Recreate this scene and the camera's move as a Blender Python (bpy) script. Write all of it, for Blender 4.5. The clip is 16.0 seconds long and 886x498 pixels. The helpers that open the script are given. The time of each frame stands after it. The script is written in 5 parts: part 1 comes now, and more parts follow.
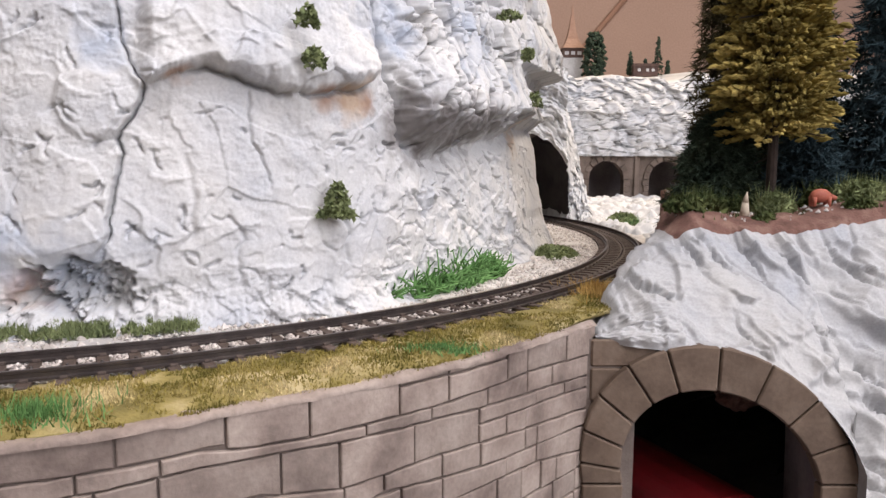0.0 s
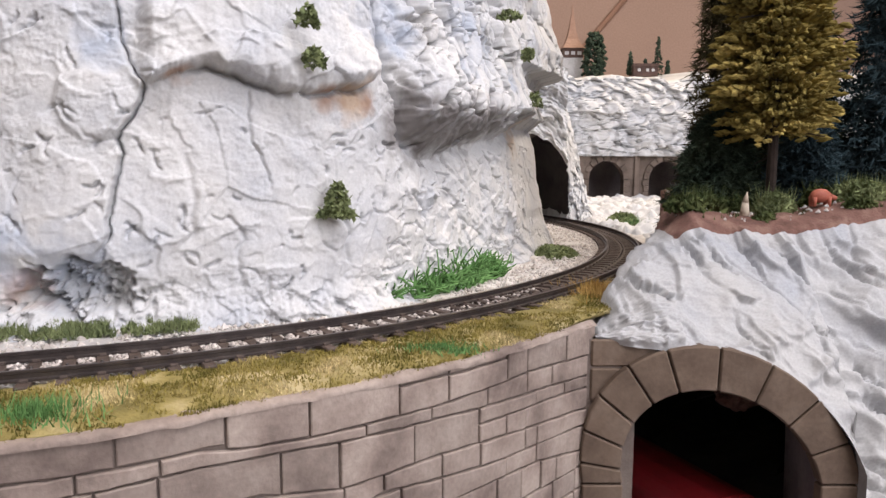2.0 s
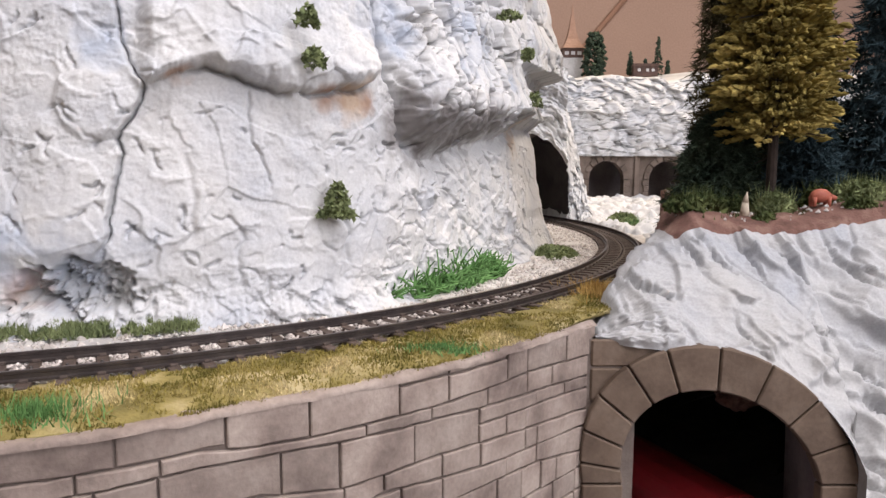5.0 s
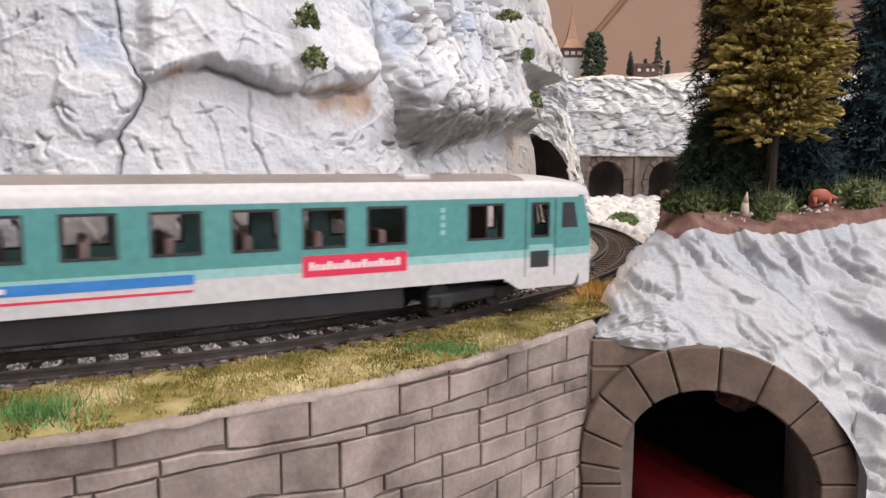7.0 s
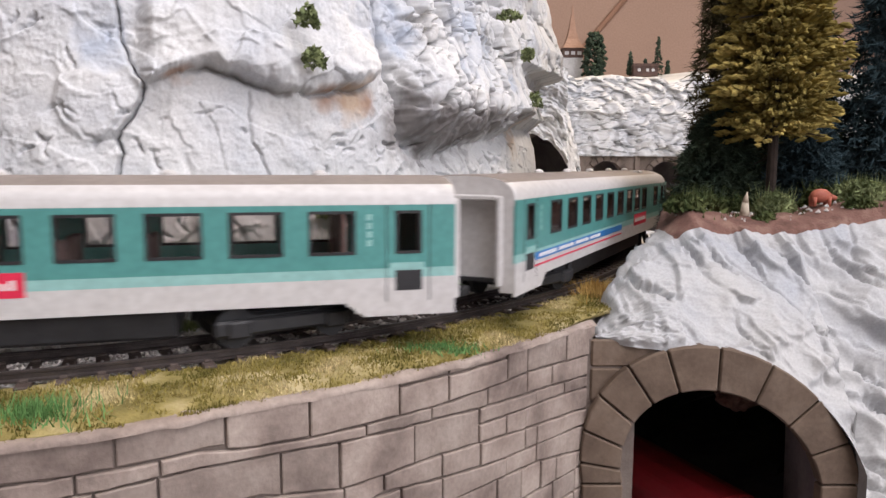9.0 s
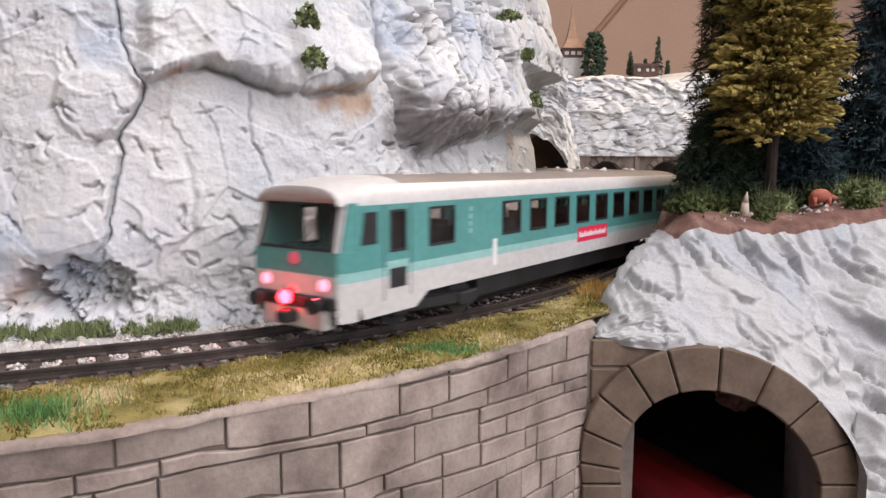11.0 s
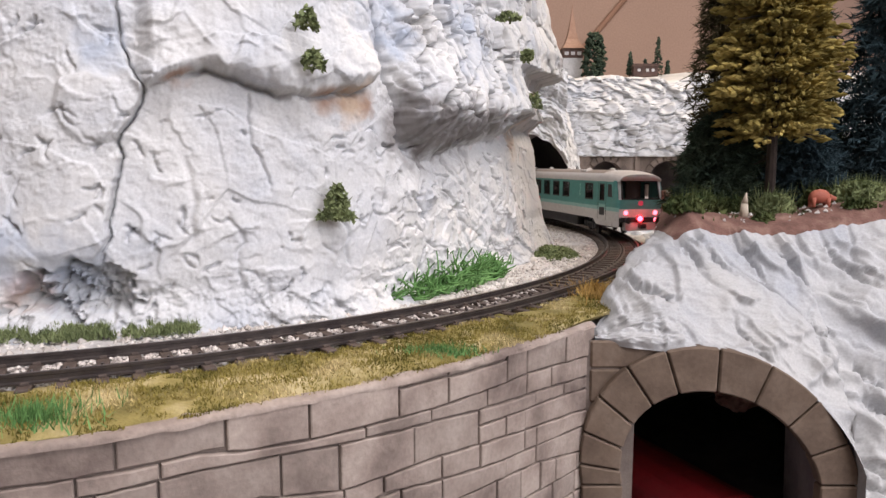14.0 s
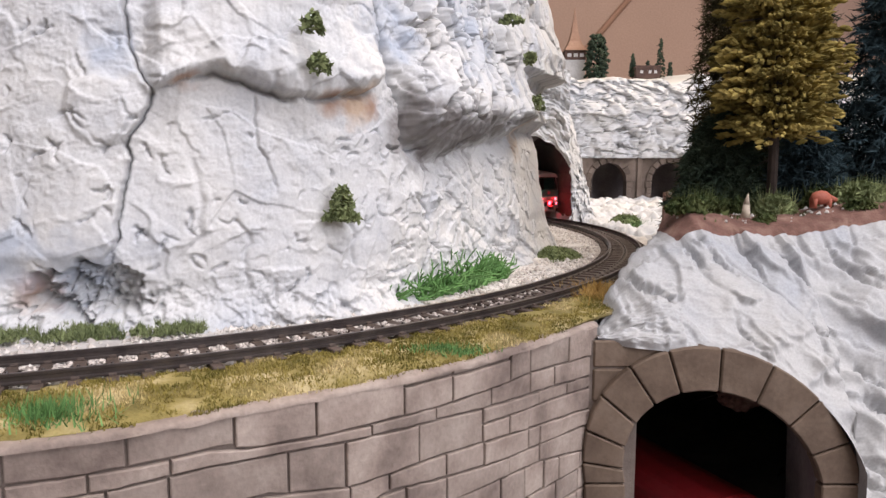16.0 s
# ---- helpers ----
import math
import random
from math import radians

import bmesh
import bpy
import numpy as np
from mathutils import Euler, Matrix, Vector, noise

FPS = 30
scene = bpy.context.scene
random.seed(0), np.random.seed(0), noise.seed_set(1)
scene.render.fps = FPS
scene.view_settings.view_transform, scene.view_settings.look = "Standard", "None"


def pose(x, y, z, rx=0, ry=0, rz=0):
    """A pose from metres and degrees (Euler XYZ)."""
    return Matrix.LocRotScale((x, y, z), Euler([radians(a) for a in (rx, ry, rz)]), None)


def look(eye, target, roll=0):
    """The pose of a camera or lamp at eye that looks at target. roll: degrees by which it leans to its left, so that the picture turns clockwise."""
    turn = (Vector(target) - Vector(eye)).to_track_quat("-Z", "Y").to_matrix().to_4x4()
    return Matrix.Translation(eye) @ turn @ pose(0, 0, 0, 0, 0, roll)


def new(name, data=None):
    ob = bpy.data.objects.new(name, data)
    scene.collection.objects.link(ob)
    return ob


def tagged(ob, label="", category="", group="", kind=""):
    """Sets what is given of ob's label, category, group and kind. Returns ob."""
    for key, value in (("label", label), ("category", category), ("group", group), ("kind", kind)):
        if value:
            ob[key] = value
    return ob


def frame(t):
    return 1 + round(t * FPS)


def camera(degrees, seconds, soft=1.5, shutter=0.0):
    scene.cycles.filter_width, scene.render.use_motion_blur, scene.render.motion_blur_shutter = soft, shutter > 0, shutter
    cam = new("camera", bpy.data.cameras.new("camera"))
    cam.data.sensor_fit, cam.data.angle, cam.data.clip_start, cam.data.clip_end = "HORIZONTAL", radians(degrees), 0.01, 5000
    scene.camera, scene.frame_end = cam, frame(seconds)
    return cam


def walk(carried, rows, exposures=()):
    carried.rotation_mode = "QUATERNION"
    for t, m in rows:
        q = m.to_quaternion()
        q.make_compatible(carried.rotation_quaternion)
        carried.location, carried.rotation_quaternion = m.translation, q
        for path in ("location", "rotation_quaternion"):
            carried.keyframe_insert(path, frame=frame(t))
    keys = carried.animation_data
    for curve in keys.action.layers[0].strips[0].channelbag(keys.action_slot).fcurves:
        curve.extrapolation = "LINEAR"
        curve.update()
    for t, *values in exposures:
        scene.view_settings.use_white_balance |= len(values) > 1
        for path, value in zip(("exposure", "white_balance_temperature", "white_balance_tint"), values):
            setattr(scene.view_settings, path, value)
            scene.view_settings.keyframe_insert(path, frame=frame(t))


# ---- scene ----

MM = 0.001
CAM_H, CAM_PITCH, CAM_ROLL = 46.33 * MM, 6.873, 0.304

cam = camera(64.19, 16.0, soft=1.5, shutter=0.5)


def stand(dx=0, dy=0, dz=0, pitch=0, yaw=0, roll=0):
    """The camera on its rest, shifted by mm and turned by degrees."""
    return pose(dx * MM, dy * MM, CAM_H + dz * MM, 90 - CAM_PITCH - pitch, 0, yaw) @ pose(0, 0, 0, 0, 0, CAM_ROLL + roll)


walk(cam, [(0.0, stand()), (7.0, stand()), (13.0, stand()), (13.6, stand()), (14.0, stand(0.34, -0.36, 0.55, -0.015, 0.047, -0.135)), (14.5, stand(0.14, -1.27, 0.85, -0.069, 0.133, -0.167)),
           (15.0, stand(0.17, -1.90, 0.75, -0.131, 0.198, -0.20)), (15.5, stand(0.10, -2.78, 0.80, -0.137, 0.28, -0.17)), (16.0, stand(-0.12, -2.85, 0.53, -0.153, 0.268, -0.18))],
     exposures=[(0.0, 0.0), (16.0, 0.0)])

# ---------------------------------------------------------------- light
world = bpy.data.worlds.new("room_air")
scene.world = world
world.use_nodes = True
world.node_tree.nodes["Background"].inputs["Color"].default_value = (0.9, 0.95, 1.0, 1)
world.node_tree.nodes["Background"].inputs["Strength"].default_value = 0.22


def area_lamp(name, eye, target, sx, sy, watts, colour):
    data = bpy.data.lights.new(name, "AREA")
    data.shape, data.size, data.size_y, data.energy, data.color = "RECTANGLE", sx, sy, watts, colour
    ob = new(name, data)
    ob.matrix_world = look(eye, target)
    return tagged(ob, "unseen area lamp that lights the layout", "lamp", kind="structure")


area_lamp("ceiling_lamp", (0.30, -0.25, 1.42), (0.05, 0.30, 0), 1.3, 1.0, 30.5, (1.0, 0.945, 0.965))
# added fill from the right front, with no real window or lamp behind it
area_lamp("front_fill", (1.25, -1.0, 0.72), (0.0, 0.3, 0.0), 1.4, 1.1, 28.0, (0.955, 0.935, 1.0))
area_lamp("warm_lamp", (0.75, 1.0, 0.95), (0.25, 0.85, 0.1), 0.25, 0.25, 12.0, (1.0, 0.80, 0.58))


# ---------------------------------------------------------------- materials
def material(name, colours, size=10.0, rough=0.8, bump=0.3, metal=0.0, detail=6.0, fine=None, spec=0.4, island=0.0, per_object=0.0, ramp=(0.3, 0.7)):
    """Two or three colours mixed by noise whose features are about size mm across, and a finer grain as relief."""
    m = bpy.data.materials.new(name)
    m.use_nodes = True
    n, l = m.node_tree.nodes, m.node_tree.links
    b = n["Principled BSDF"]
    tc = n.new("ShaderNodeTexCoord")
    big = n.new("ShaderNodeTexNoise")
    big.inputs["Scale"].default_value, big.inputs["Detail"].default_value = 1.0 / (size * MM), detail
    l.new(tc.outputs["Object"], big.inputs["Vector"])
    mix = n.new("ShaderNodeValToRGB")
    el = mix.color_ramp.elements
    el[0].position, el[1].position = ramp
    el[0].color, el[1].color = (*colours[0], 1), (*colours[-1], 1)
    for i, c in enumerate(colours[1:-1]):
        e = el.new(ramp[0] + (ramp[1] - ramp[0]) * (i + 1) / (len(colours) - 1))
        e.color = (*c, 1)
    l.new(big.outputs["Fac"], mix.inputs["Fac"])
    grain = n.new("ShaderNodeTexNoise")
    grain.inputs["Scale"].default_value, grain.inputs["Detail"].default_value = 1.0 / ((fine or size * 0.12) * MM), 4.0
    l.new(tc.outputs["Object"], grain.inputs["Vector"])
    out = mix.outputs["Color"]
    speck = n.new("ShaderNodeMix")
    speck.data_type, speck.blend_type = "RGBA", "OVERLAY"
    speck.inputs["Factor"].default_value = 0.25
    l.new(out, speck.inputs["A"])
    l.new(grain.outputs["Fac"], speck.inputs["B"])
    out = speck.outputs["Result"]
    if island or per_object:
        hsv = n.new("ShaderNodeHueSaturation")
        src = n.new("ShaderNodeNewGeometry").outputs["Random Per Island"] if island else n.new("ShaderNodeObjectInfo").outputs["Random"]
        amp = island or per_object
        rng = n.new("ShaderNodeMapRange")
        rng.inputs["To Min"].default_value, rng.inputs["To Max"].default_value = 1 - amp, 1 + amp
        l.new(src, rng.inputs["Value"])
        l.new(rng.outputs["Result"], hsv.inputs["Value"])
        l.new(out, hsv.inputs["Color"])
        out = hsv.outputs["Color"]
    l.new(out, b.inputs["Base Color"])
    b.inputs["Roughness"].default_value, b.inputs["Metallic"].default_value = rough, metal
    b.inputs["Specular IOR Level"].default_value = spec
    if bump:
        bp = n.new("ShaderNodeBump")
        bp.inputs["Strength"].default_value, bp.inputs["Distance"].default_value = bump, (fine or size * 0.12) * MM * 0.5
        l.new(grain.outputs["Fac"], bp.inputs["Height"])
        l.new(bp.outputs["Normal"], b.inputs["Normal"])
    return m


def glow(name, colour, strength):
    m = material(name, [colour, colour], rough=0.3, bump=0)
    b = m.node_tree.nodes["Principled BSDF"]
    b.inputs["Emission Color"].default_value = (*colour, 1)
    b.inputs["Emission Strength"].default_value = strength
    return m


def plaster(name, tint, spots, size, dark_veins=0.0):
    """White-washed plaster with faint bluish and grey washes; coloured spots at (x, y, z, radius) in mm, rust brown,
    slate or bare grey with painted underside shade.
    """
    m = material(name, [tuple(tint * c for c in k) for k in ((0.46, 0.485, 0.53), (0.54, 0.55, 0.57), (0.59, 0.59, 0.59))], size=size, rough=0.75, bump=0.14, fine=0.9, ramp=(0.25, 0.6), spec=0.3)
    n, l = m.node_tree.nodes, m.node_tree.links
    b = n["Principled BSDF"]
    out = b.inputs["Base Color"].links[0].from_socket
    geo = n.new("ShaderNodeNewGeometry")
    tc = n.new("ShaderNodeTexCoord")
    warp = n.new("ShaderNodeTexNoise")
    warp.inputs["Scale"].default_value = 140
    l.new(tc.outputs["Object"], warp.inputs["Vector"])
    for x, y, z, r, colour in spots:
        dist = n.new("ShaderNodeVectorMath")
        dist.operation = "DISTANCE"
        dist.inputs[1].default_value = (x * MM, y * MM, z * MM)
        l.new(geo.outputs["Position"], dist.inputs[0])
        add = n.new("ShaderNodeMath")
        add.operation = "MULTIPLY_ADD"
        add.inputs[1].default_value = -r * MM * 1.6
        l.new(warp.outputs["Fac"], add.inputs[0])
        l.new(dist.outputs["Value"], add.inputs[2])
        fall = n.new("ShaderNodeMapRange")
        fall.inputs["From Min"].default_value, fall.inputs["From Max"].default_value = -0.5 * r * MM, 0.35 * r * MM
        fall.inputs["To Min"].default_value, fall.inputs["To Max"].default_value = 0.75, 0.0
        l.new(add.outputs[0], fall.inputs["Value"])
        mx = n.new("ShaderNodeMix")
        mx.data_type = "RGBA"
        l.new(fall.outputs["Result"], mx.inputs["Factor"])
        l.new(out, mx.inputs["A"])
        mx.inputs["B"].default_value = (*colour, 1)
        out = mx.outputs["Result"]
    if dark_veins:
        # thin slate-grey veins: bare pits and the darkness of crevices, painted into the colour
        vein, where = n.new("ShaderNodeTexNoise"), n.new("ShaderNodeTexNoise")
        vein.inputs["Scale"].default_value, vein.inputs["Detail"].default_value, vein.inputs["Distortion"].default_value = 95, 5, 0.6
        where.inputs["Scale"].default_value, where.inputs["Detail"].default_value = 45, 3
        near = n.new("ShaderNodeVectorMath")
        near.operation = "DISTANCE"
        near.inputs[1].default_value = (0.010, 0.290, 0.110)
        l.new(geo.outputs["Position"], near.inputs[0])
        for k in (vein, where):
            l.new(tc.outputs["Object"], k.inputs["Vector"])

        def math_node(op, a, c):
            k = n.new("ShaderNodeMath")
            k.operation = op
            for i, x in enumerate((a, c)):
                if isinstance(x, (int, float)):
                    k.inputs[i].default_value = x
                else:
                    l.new(x, k.inputs[i])
            return k.outputs[0]

        def span(x, lo, hi, a, c):
            k = n.new("ShaderNodeMapRange")
            k.inputs["From Min"].default_value, k.inputs["From Max"].default_value = lo, hi
            k.inputs["To Min"].default_value, k.inputs["To Max"].default_value = a, c
            l.new(x, k.inputs["Value"])
            return k.outputs["Result"]
        thin = span(math_node("ABSOLUTE", math_node("SUBTRACT", vein.outputs["Fac"], 0.5), 0), 0.006, 0.02, 1, 0)
        patch = span(math_node("ADD", where.outputs["Fac"], span(near.outputs["Value"], 0.04, 0.075, 0.13, 0.0)), 0.66, 0.74, 0, dark_veins)
        mx = n.new("ShaderNodeMix")
        mx.data_type = "RGBA"
        l.new(math_node("MULTIPLY", thin, patch), mx.inputs["Factor"])
        l.new(out, mx.inputs["A"])
        mx.inputs["B"].default_value = (0.17, 0.175, 0.20, 1)
        out = mx.outputs["Result"]
    l.new(out, b.inputs["Base Color"])
    return m


# the last colour mixes unpainted grey with shade painted under the overhang
RUST, OCHRE, SLATE, BARE_SHADE = (0.36, 0.20, 0.12), (0.55, 0.38, 0.24), (0.36, 0.41, 0.50), (0.15, 0.135, 0.13)
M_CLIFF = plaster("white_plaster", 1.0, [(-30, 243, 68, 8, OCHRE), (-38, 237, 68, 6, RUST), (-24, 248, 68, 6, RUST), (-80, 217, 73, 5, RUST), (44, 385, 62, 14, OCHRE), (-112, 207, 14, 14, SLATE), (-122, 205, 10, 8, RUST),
                                        (-20, 255, 100, 16, SLATE), (10, 300, 108, 18, SLATE), (-100, 212, 80, 8, SLATE), (-130, 205, 20, 12, SLATE), (-15, 262, 92, 7, SLATE), (5, 290, 84, 7, SLATE), (14, 305, 122, 9, SLATE), (22, 330, 100, 8, SLATE), (30, 345, 84, 6, SLATE), (-5, 275, 115, 8, SLATE)] + [(*p, BARE_SHADE) for p in ((-12, 258, 61, 15), (-7, 267, 60, 15), (-1, 276, 59, 15), (3, 285, 60, 15), (8, 294, 61, 15), (13, 304, 61, 15), (18, 315, 63, 15), (23, 327, 64, 10), (28, 340, 65, 10), (34, 354, 67, 10), (39, 367, 68, 10))], 26.0, dark_veins=0.8)
M_ROCK = plaster("white_rock", 0.76, [], 30.0)
M_ROCK_FAR = plaster("cream_rock", 1.0, [(95, 590, 75, 16, RUST), (200, 880, 150, 25, OCHRE)], 60.0)
M_DEBRIS = material("chalk_debris", [(0.42, 0.40, 0.39), (0.66, 0.64, 0.62)], size=6, rough=0.9, bump=0.6, fine=0.8)
M_RUBBLE = material("plaster_crumbs", [(0.44, 0.39, 0.35), (0.62, 0.60, 0.58)], size=5, rough=0.9, bump=0.3, island=0.25)
M_SOIL = material("brown_soil", [(0.09, 0.046, 0.037), (0.17, 0.09, 0.072), (0.27, 0.17, 0.135)], size=9, rough=0.95, bump=0.8, fine=0.9)
M_MOSS = material("moss_ground", [(0.12, 0.10, 0.03), (0.27, 0.22, 0.075), (0.55, 0.46, 0.27)], size=14, rough=1.0, bump=0.8, fine=1.0)
M_BLADE = material("dry_grass", [(0.13, 0.115, 0.03), (0.27, 0.22, 0.065), (0.56, 0.46, 0.25)], size=17, rough=0.9, bump=0, island=0.35, spec=0.1, ramp=(0.35, 0.65))
M_GREEN = material("green_foliage", [(0.075, 0.17, 0.05), (0.17, 0.32, 0.115)], size=8, rough=0.9, bump=0, island=0.3, spec=0.15)
M_TURF = material("moss_tufts", [(0.12, 0.15, 0.07), (0.25, 0.29, 0.14)], size=7, rough=0.95, bump=0.3, island=0.35, spec=0.1)
M_WEED = material("dark_weed", [(0.035, 0.055, 0.022), (0.11, 0.125, 0.05)], size=6, rough=0.95, bump=0, island=0.4, spec=0.1)
M_STRAW = material("straw", [(0.36, 0.21, 0.06), (0.58, 0.40, 0.15)], size=8, rough=0.9, bump=0, island=0.35, spec=0.1)
M_STONE = material("grey_brown_stone", [(0.15, 0.115, 0.10), (0.275, 0.222, 0.192), (0.37, 0.31, 0.27)], size=13, rough=0.88, bump=0.4, fine=1.3, per_object=0.15)
M_JOINT = material("dark_mortar", [(0.13, 0.105, 0.092), (0.19, 0.155, 0.135)], size=5, rough=0.95, bump=0.5)
M_PORTAL = material("tan_stone", [(0.085, 0.058, 0.042), (0.14, 0.10, 0.073), (0.185, 0.14, 0.108)], size=15, rough=0.8, bump=0.2, fine=1.4, per_object=0.08)
M_ARCADE = material("dull_brown_stone", [(0.085, 0.066, 0.055), (0.135, 0.105, 0.088), (0.18, 0.145, 0.125)], size=18, rough=0.9, bump=0.4, fine=2.0, per_object=0.18)
M_VAULT = material("bare_plaster_vault", [(0.24, 0.21, 0.22), (0.40, 0.35, 0.36)], size=20, rough=0.95, bump=0.5)
# dark colour that carries the shade inside tunnel and arches
M_DARK = material("tunnel_shade_dark", [(0.09, 0.08, 0.085), (0.17, 0.15, 0.15)], size=20, rough=0.95, bump=0.5)
M_RAIL = material("dark_rail", [(0.055, 0.045, 0.045), (0.10, 0.085, 0.08)], size=5, rough=0.34, bump=0.15, metal=0.6, fine=0.5)
M_SLEEPER = material("brown_sleeper", [(0.055, 0.040, 0.034), (0.11, 0.082, 0.07)], size=3, rough=0.65, bump=0.4, fine=0.4, per_object=0.2)
M_BALLAST = material("grey_ballast", [(0.30, 0.26, 0.24), (0.62, 0.58, 0.55)], size=3, rough=0.95, bump=0.5, island=0.3)
M_WALL = material("beige_wall", [(0.33, 0.232, 0.19), (0.37, 0.262, 0.215)], size=300, rough=0.9, bump=0.2, fine=4)
M_CEIL = material("room_ceiling", [(0.70, 0.68, 0.65), (0.75, 0.73, 0.70)], size=300, rough=0.9, bump=0.1, fine=4)
M_BEAM = material("roof_lath", [(0.24, 0.14, 0.10), (0.30, 0.18, 0.13)], size=80, rough=0.8, bump=0.2, fine=4)
M_BARK = material("bark", [(0.02, 0.014, 0.012), (0.045, 0.032, 0.026)], size=4, rough=0.95, bump=0.8)
M_SPRUCE = material("yellow_green_spruce", [(0.11, 0.09, 0.028), (0.23, 0.18, 0.055), (0.42, 0.33, 0.11)], size=16, rough=0.95, bump=0, island=0.4, spec=0.1)
M_FIR = material("dark_fir", [(0.022, 0.036, 0.028), (0.055, 0.075, 0.05)], size=14, rough=0.95, bump=0, island=0.4, spec=0.1)
M_BLUEFIR = material("blue_fir", [(0.022, 0.037, 0.046), (0.045, 0.072, 0.082)], size=14, rough=0.95, bump=0, island=0.4, spec=0.1)
M_BROWNFIR = material("brown_green_fir", [(0.035, 0.035, 0.018), (0.09, 0.075, 0.04)], size=14, rough=0.95, bump=0, island=0.4, spec=0.1)
M_WHITE = material("cream_white_paint", [(0.51, 0.495, 0.49), (0.56, 0.545, 0.54)], size=30, rough=0.38, bump=0.03, fine=2)
M_ROOF = material("grey_roof", [(0.20, 0.17, 0.155), (0.26, 0.225, 0.205)], size=30, rough=0.55, bump=0.05, fine=2)
M_TEAL = material("teal_paint", [(0.075, 0.25, 0.235), (0.09, 0.285, 0.27)], size=30, rough=0.35, bump=0.03, fine=2)
M_MINT = material("mint_paint", [(0.24, 0.45, 0.43), (0.28, 0.50, 0.48)], size=30, rough=0.35, bump=0.03, fine=2)
M_RED = material("red_paint", [(0.62, 0.025, 0.07), (0.68, 0.03, 0.08)], size=20, rough=0.4, bump=0)
M_BLUE = material("blue_paint", [(0.03, 0.17, 0.45), (0.04, 0.20, 0.50)], size=20, rough=0.4, bump=0)
M_LETTER = material("pale_print", [(0.72, 0.70, 0.70), (0.78, 0.76, 0.76)], size=20, rough=0.5, bump=0)
M_BLACK = material("black_frame", [(0.015, 0.015, 0.017), (0.03, 0.03, 0.033)], size=8, rough=0.5, bump=0.15)
M_SEAT = material("brown_seats", [(0.10, 0.07, 0.07), (0.19, 0.13, 0.12)], size=15, rough=0.7, bump=0)
M_LAMP = glow("red_tail_lamp", (1.0, 0.007, 0.012), 85.0)
M_LAMP_PALE = glow("pale_red_lamp", (1.0, 0.15, 0.21), 4.0)
M_HEADLAMP = glow("warm_head_lamp", (1.0, 0.50, 0.16), 60.0)
M_ROSE = material("rose_emblem", [(0.75, 0.12, 0.22), (0.80, 0.16, 0.26)], size=5, rough=0.4, bump=0)
M_MAROON = material("maroon_wagon", [(0.26, 0.015, 0.02), (0.34, 0.022, 0.028)], size=25, rough=0.45, bump=0.05)
M_FOX = material("orange_red_figure", [(0.30, 0.08, 0.05), (0.40, 0.125, 0.08)], size=4, rough=0.6, bump=0.1)
M_FIGURE = material("pale_figure", [(0.45, 0.38, 0.30), (0.60, 0.52, 0.42)], size=4, rough=0.6, bump=0.1)
M_TOWER = material("tower_plaster", [(0.42, 0.42, 0.43), (0.50, 0.50, 0.51)], size=20, rough=0.8, bump=0.2)
M_SPIRE = material("spire_shingle", [(0.24, 0.14, 0.10), (0.33, 0.21, 0.155)], size=12, rough=0.8, bump=0.3)
M_TIMBER = material("dark_timber", [(0.05, 0.03, 0.025), (0.10, 0.06, 0.05)], size=8, rough=0.8, bump=0.3)
M_GLASS = bpy.data.materials.new("window_glass")
M_GLASS.use_nodes = True
_g = M_GLASS.node_tree.nodes["Principled BSDF"]
_g.inputs["Base Color"].default_value, _g.inputs["Roughness"].default_value = (0.84, 0.79, 0.76, 1), 0.04
_g.inputs["Transmission Weight"].default_value, _g.inputs["IOR"].default_value = 1.0, 1.22


# ---------------------------------------------------------------- mesh helpers
def thing(name, m=None, label="", category="", group="", kind=""):
    ob = new(name)
    ob.empty_display_size = 0.01
    if m is not None:
        ob.matrix_world = m
    return tagged(ob, label, category, group, kind)


def part(name, bm, mat, parent, label="", smooth=False):
    me = bpy.data.meshes.new(name)
    if isinstance(bm, tuple):
        me.from_pydata(bm[0], [], bm[1])
    else:
        bmesh.ops.recalc_face_normals(bm, faces=bm.faces)
        bm.to_mesh(me)
        bm.free()
    me.materials.append(mat)
    if smooth:
        for p in me.polygons:
            p.use_smooth = True
    ob = new(name, me)
    ob.parent = parent
    if mat is M_GLASS:
        ob.visible_shadow = False
    return tagged(ob, label)


def box(x0, x1, y0, y1, z0, z1, bevel=0.0, seg=1, bm=None):
    """A box in mm, its edges rounded by bevel mm."""
    bm2 = bmesh.new()
    bmesh.ops.create_cube(bm2, size=1.0)
    for v in bm2.verts:
        v.co = Vector(((x0 + x1) / 2 + v.co.x * (x1 - x0), (y0 + y1) / 2 + v.co.y * (y1 - y0), (z0 + z1) / 2 + v.co.z * (z1 - z0))) * MM
    if bevel:
        bmesh.ops.bevel(bm2, geom=bm2.edges[:], offset=bevel * MM, segments=seg, affect="EDGES", profile=0.5)
    return merge(bm, bm2)


def merge(bm, other):
    if bm is None:
        return other
    me = bpy.data.meshes.new("tmp")
    other.to_mesh(me)
    other.free()
    bm.from_mesh(me)
    bpy.data.meshes.remove(me)
    return bm


def cyl(a, b, r0, r1, seg=10, bm=None):
    """A cylinder or cone from a to b, in mm."""
    a, b = Vector(a) * MM, Vector(b) * MM
    bm2 = bmesh.new()
    bmesh.ops.create_cone(bm2, cap_ends=True, segments=seg, radius1=max(r0, 1e-4) * MM, radius2=max(r1, 1e-4) * MM, depth=(b - a).length)
    bm2.transform(Matrix.Translation((a + b) / 2) @ (b - a).to_track_quat("Z", "Y").to_matrix().to_4x4())
    return merge(bm, bm2)


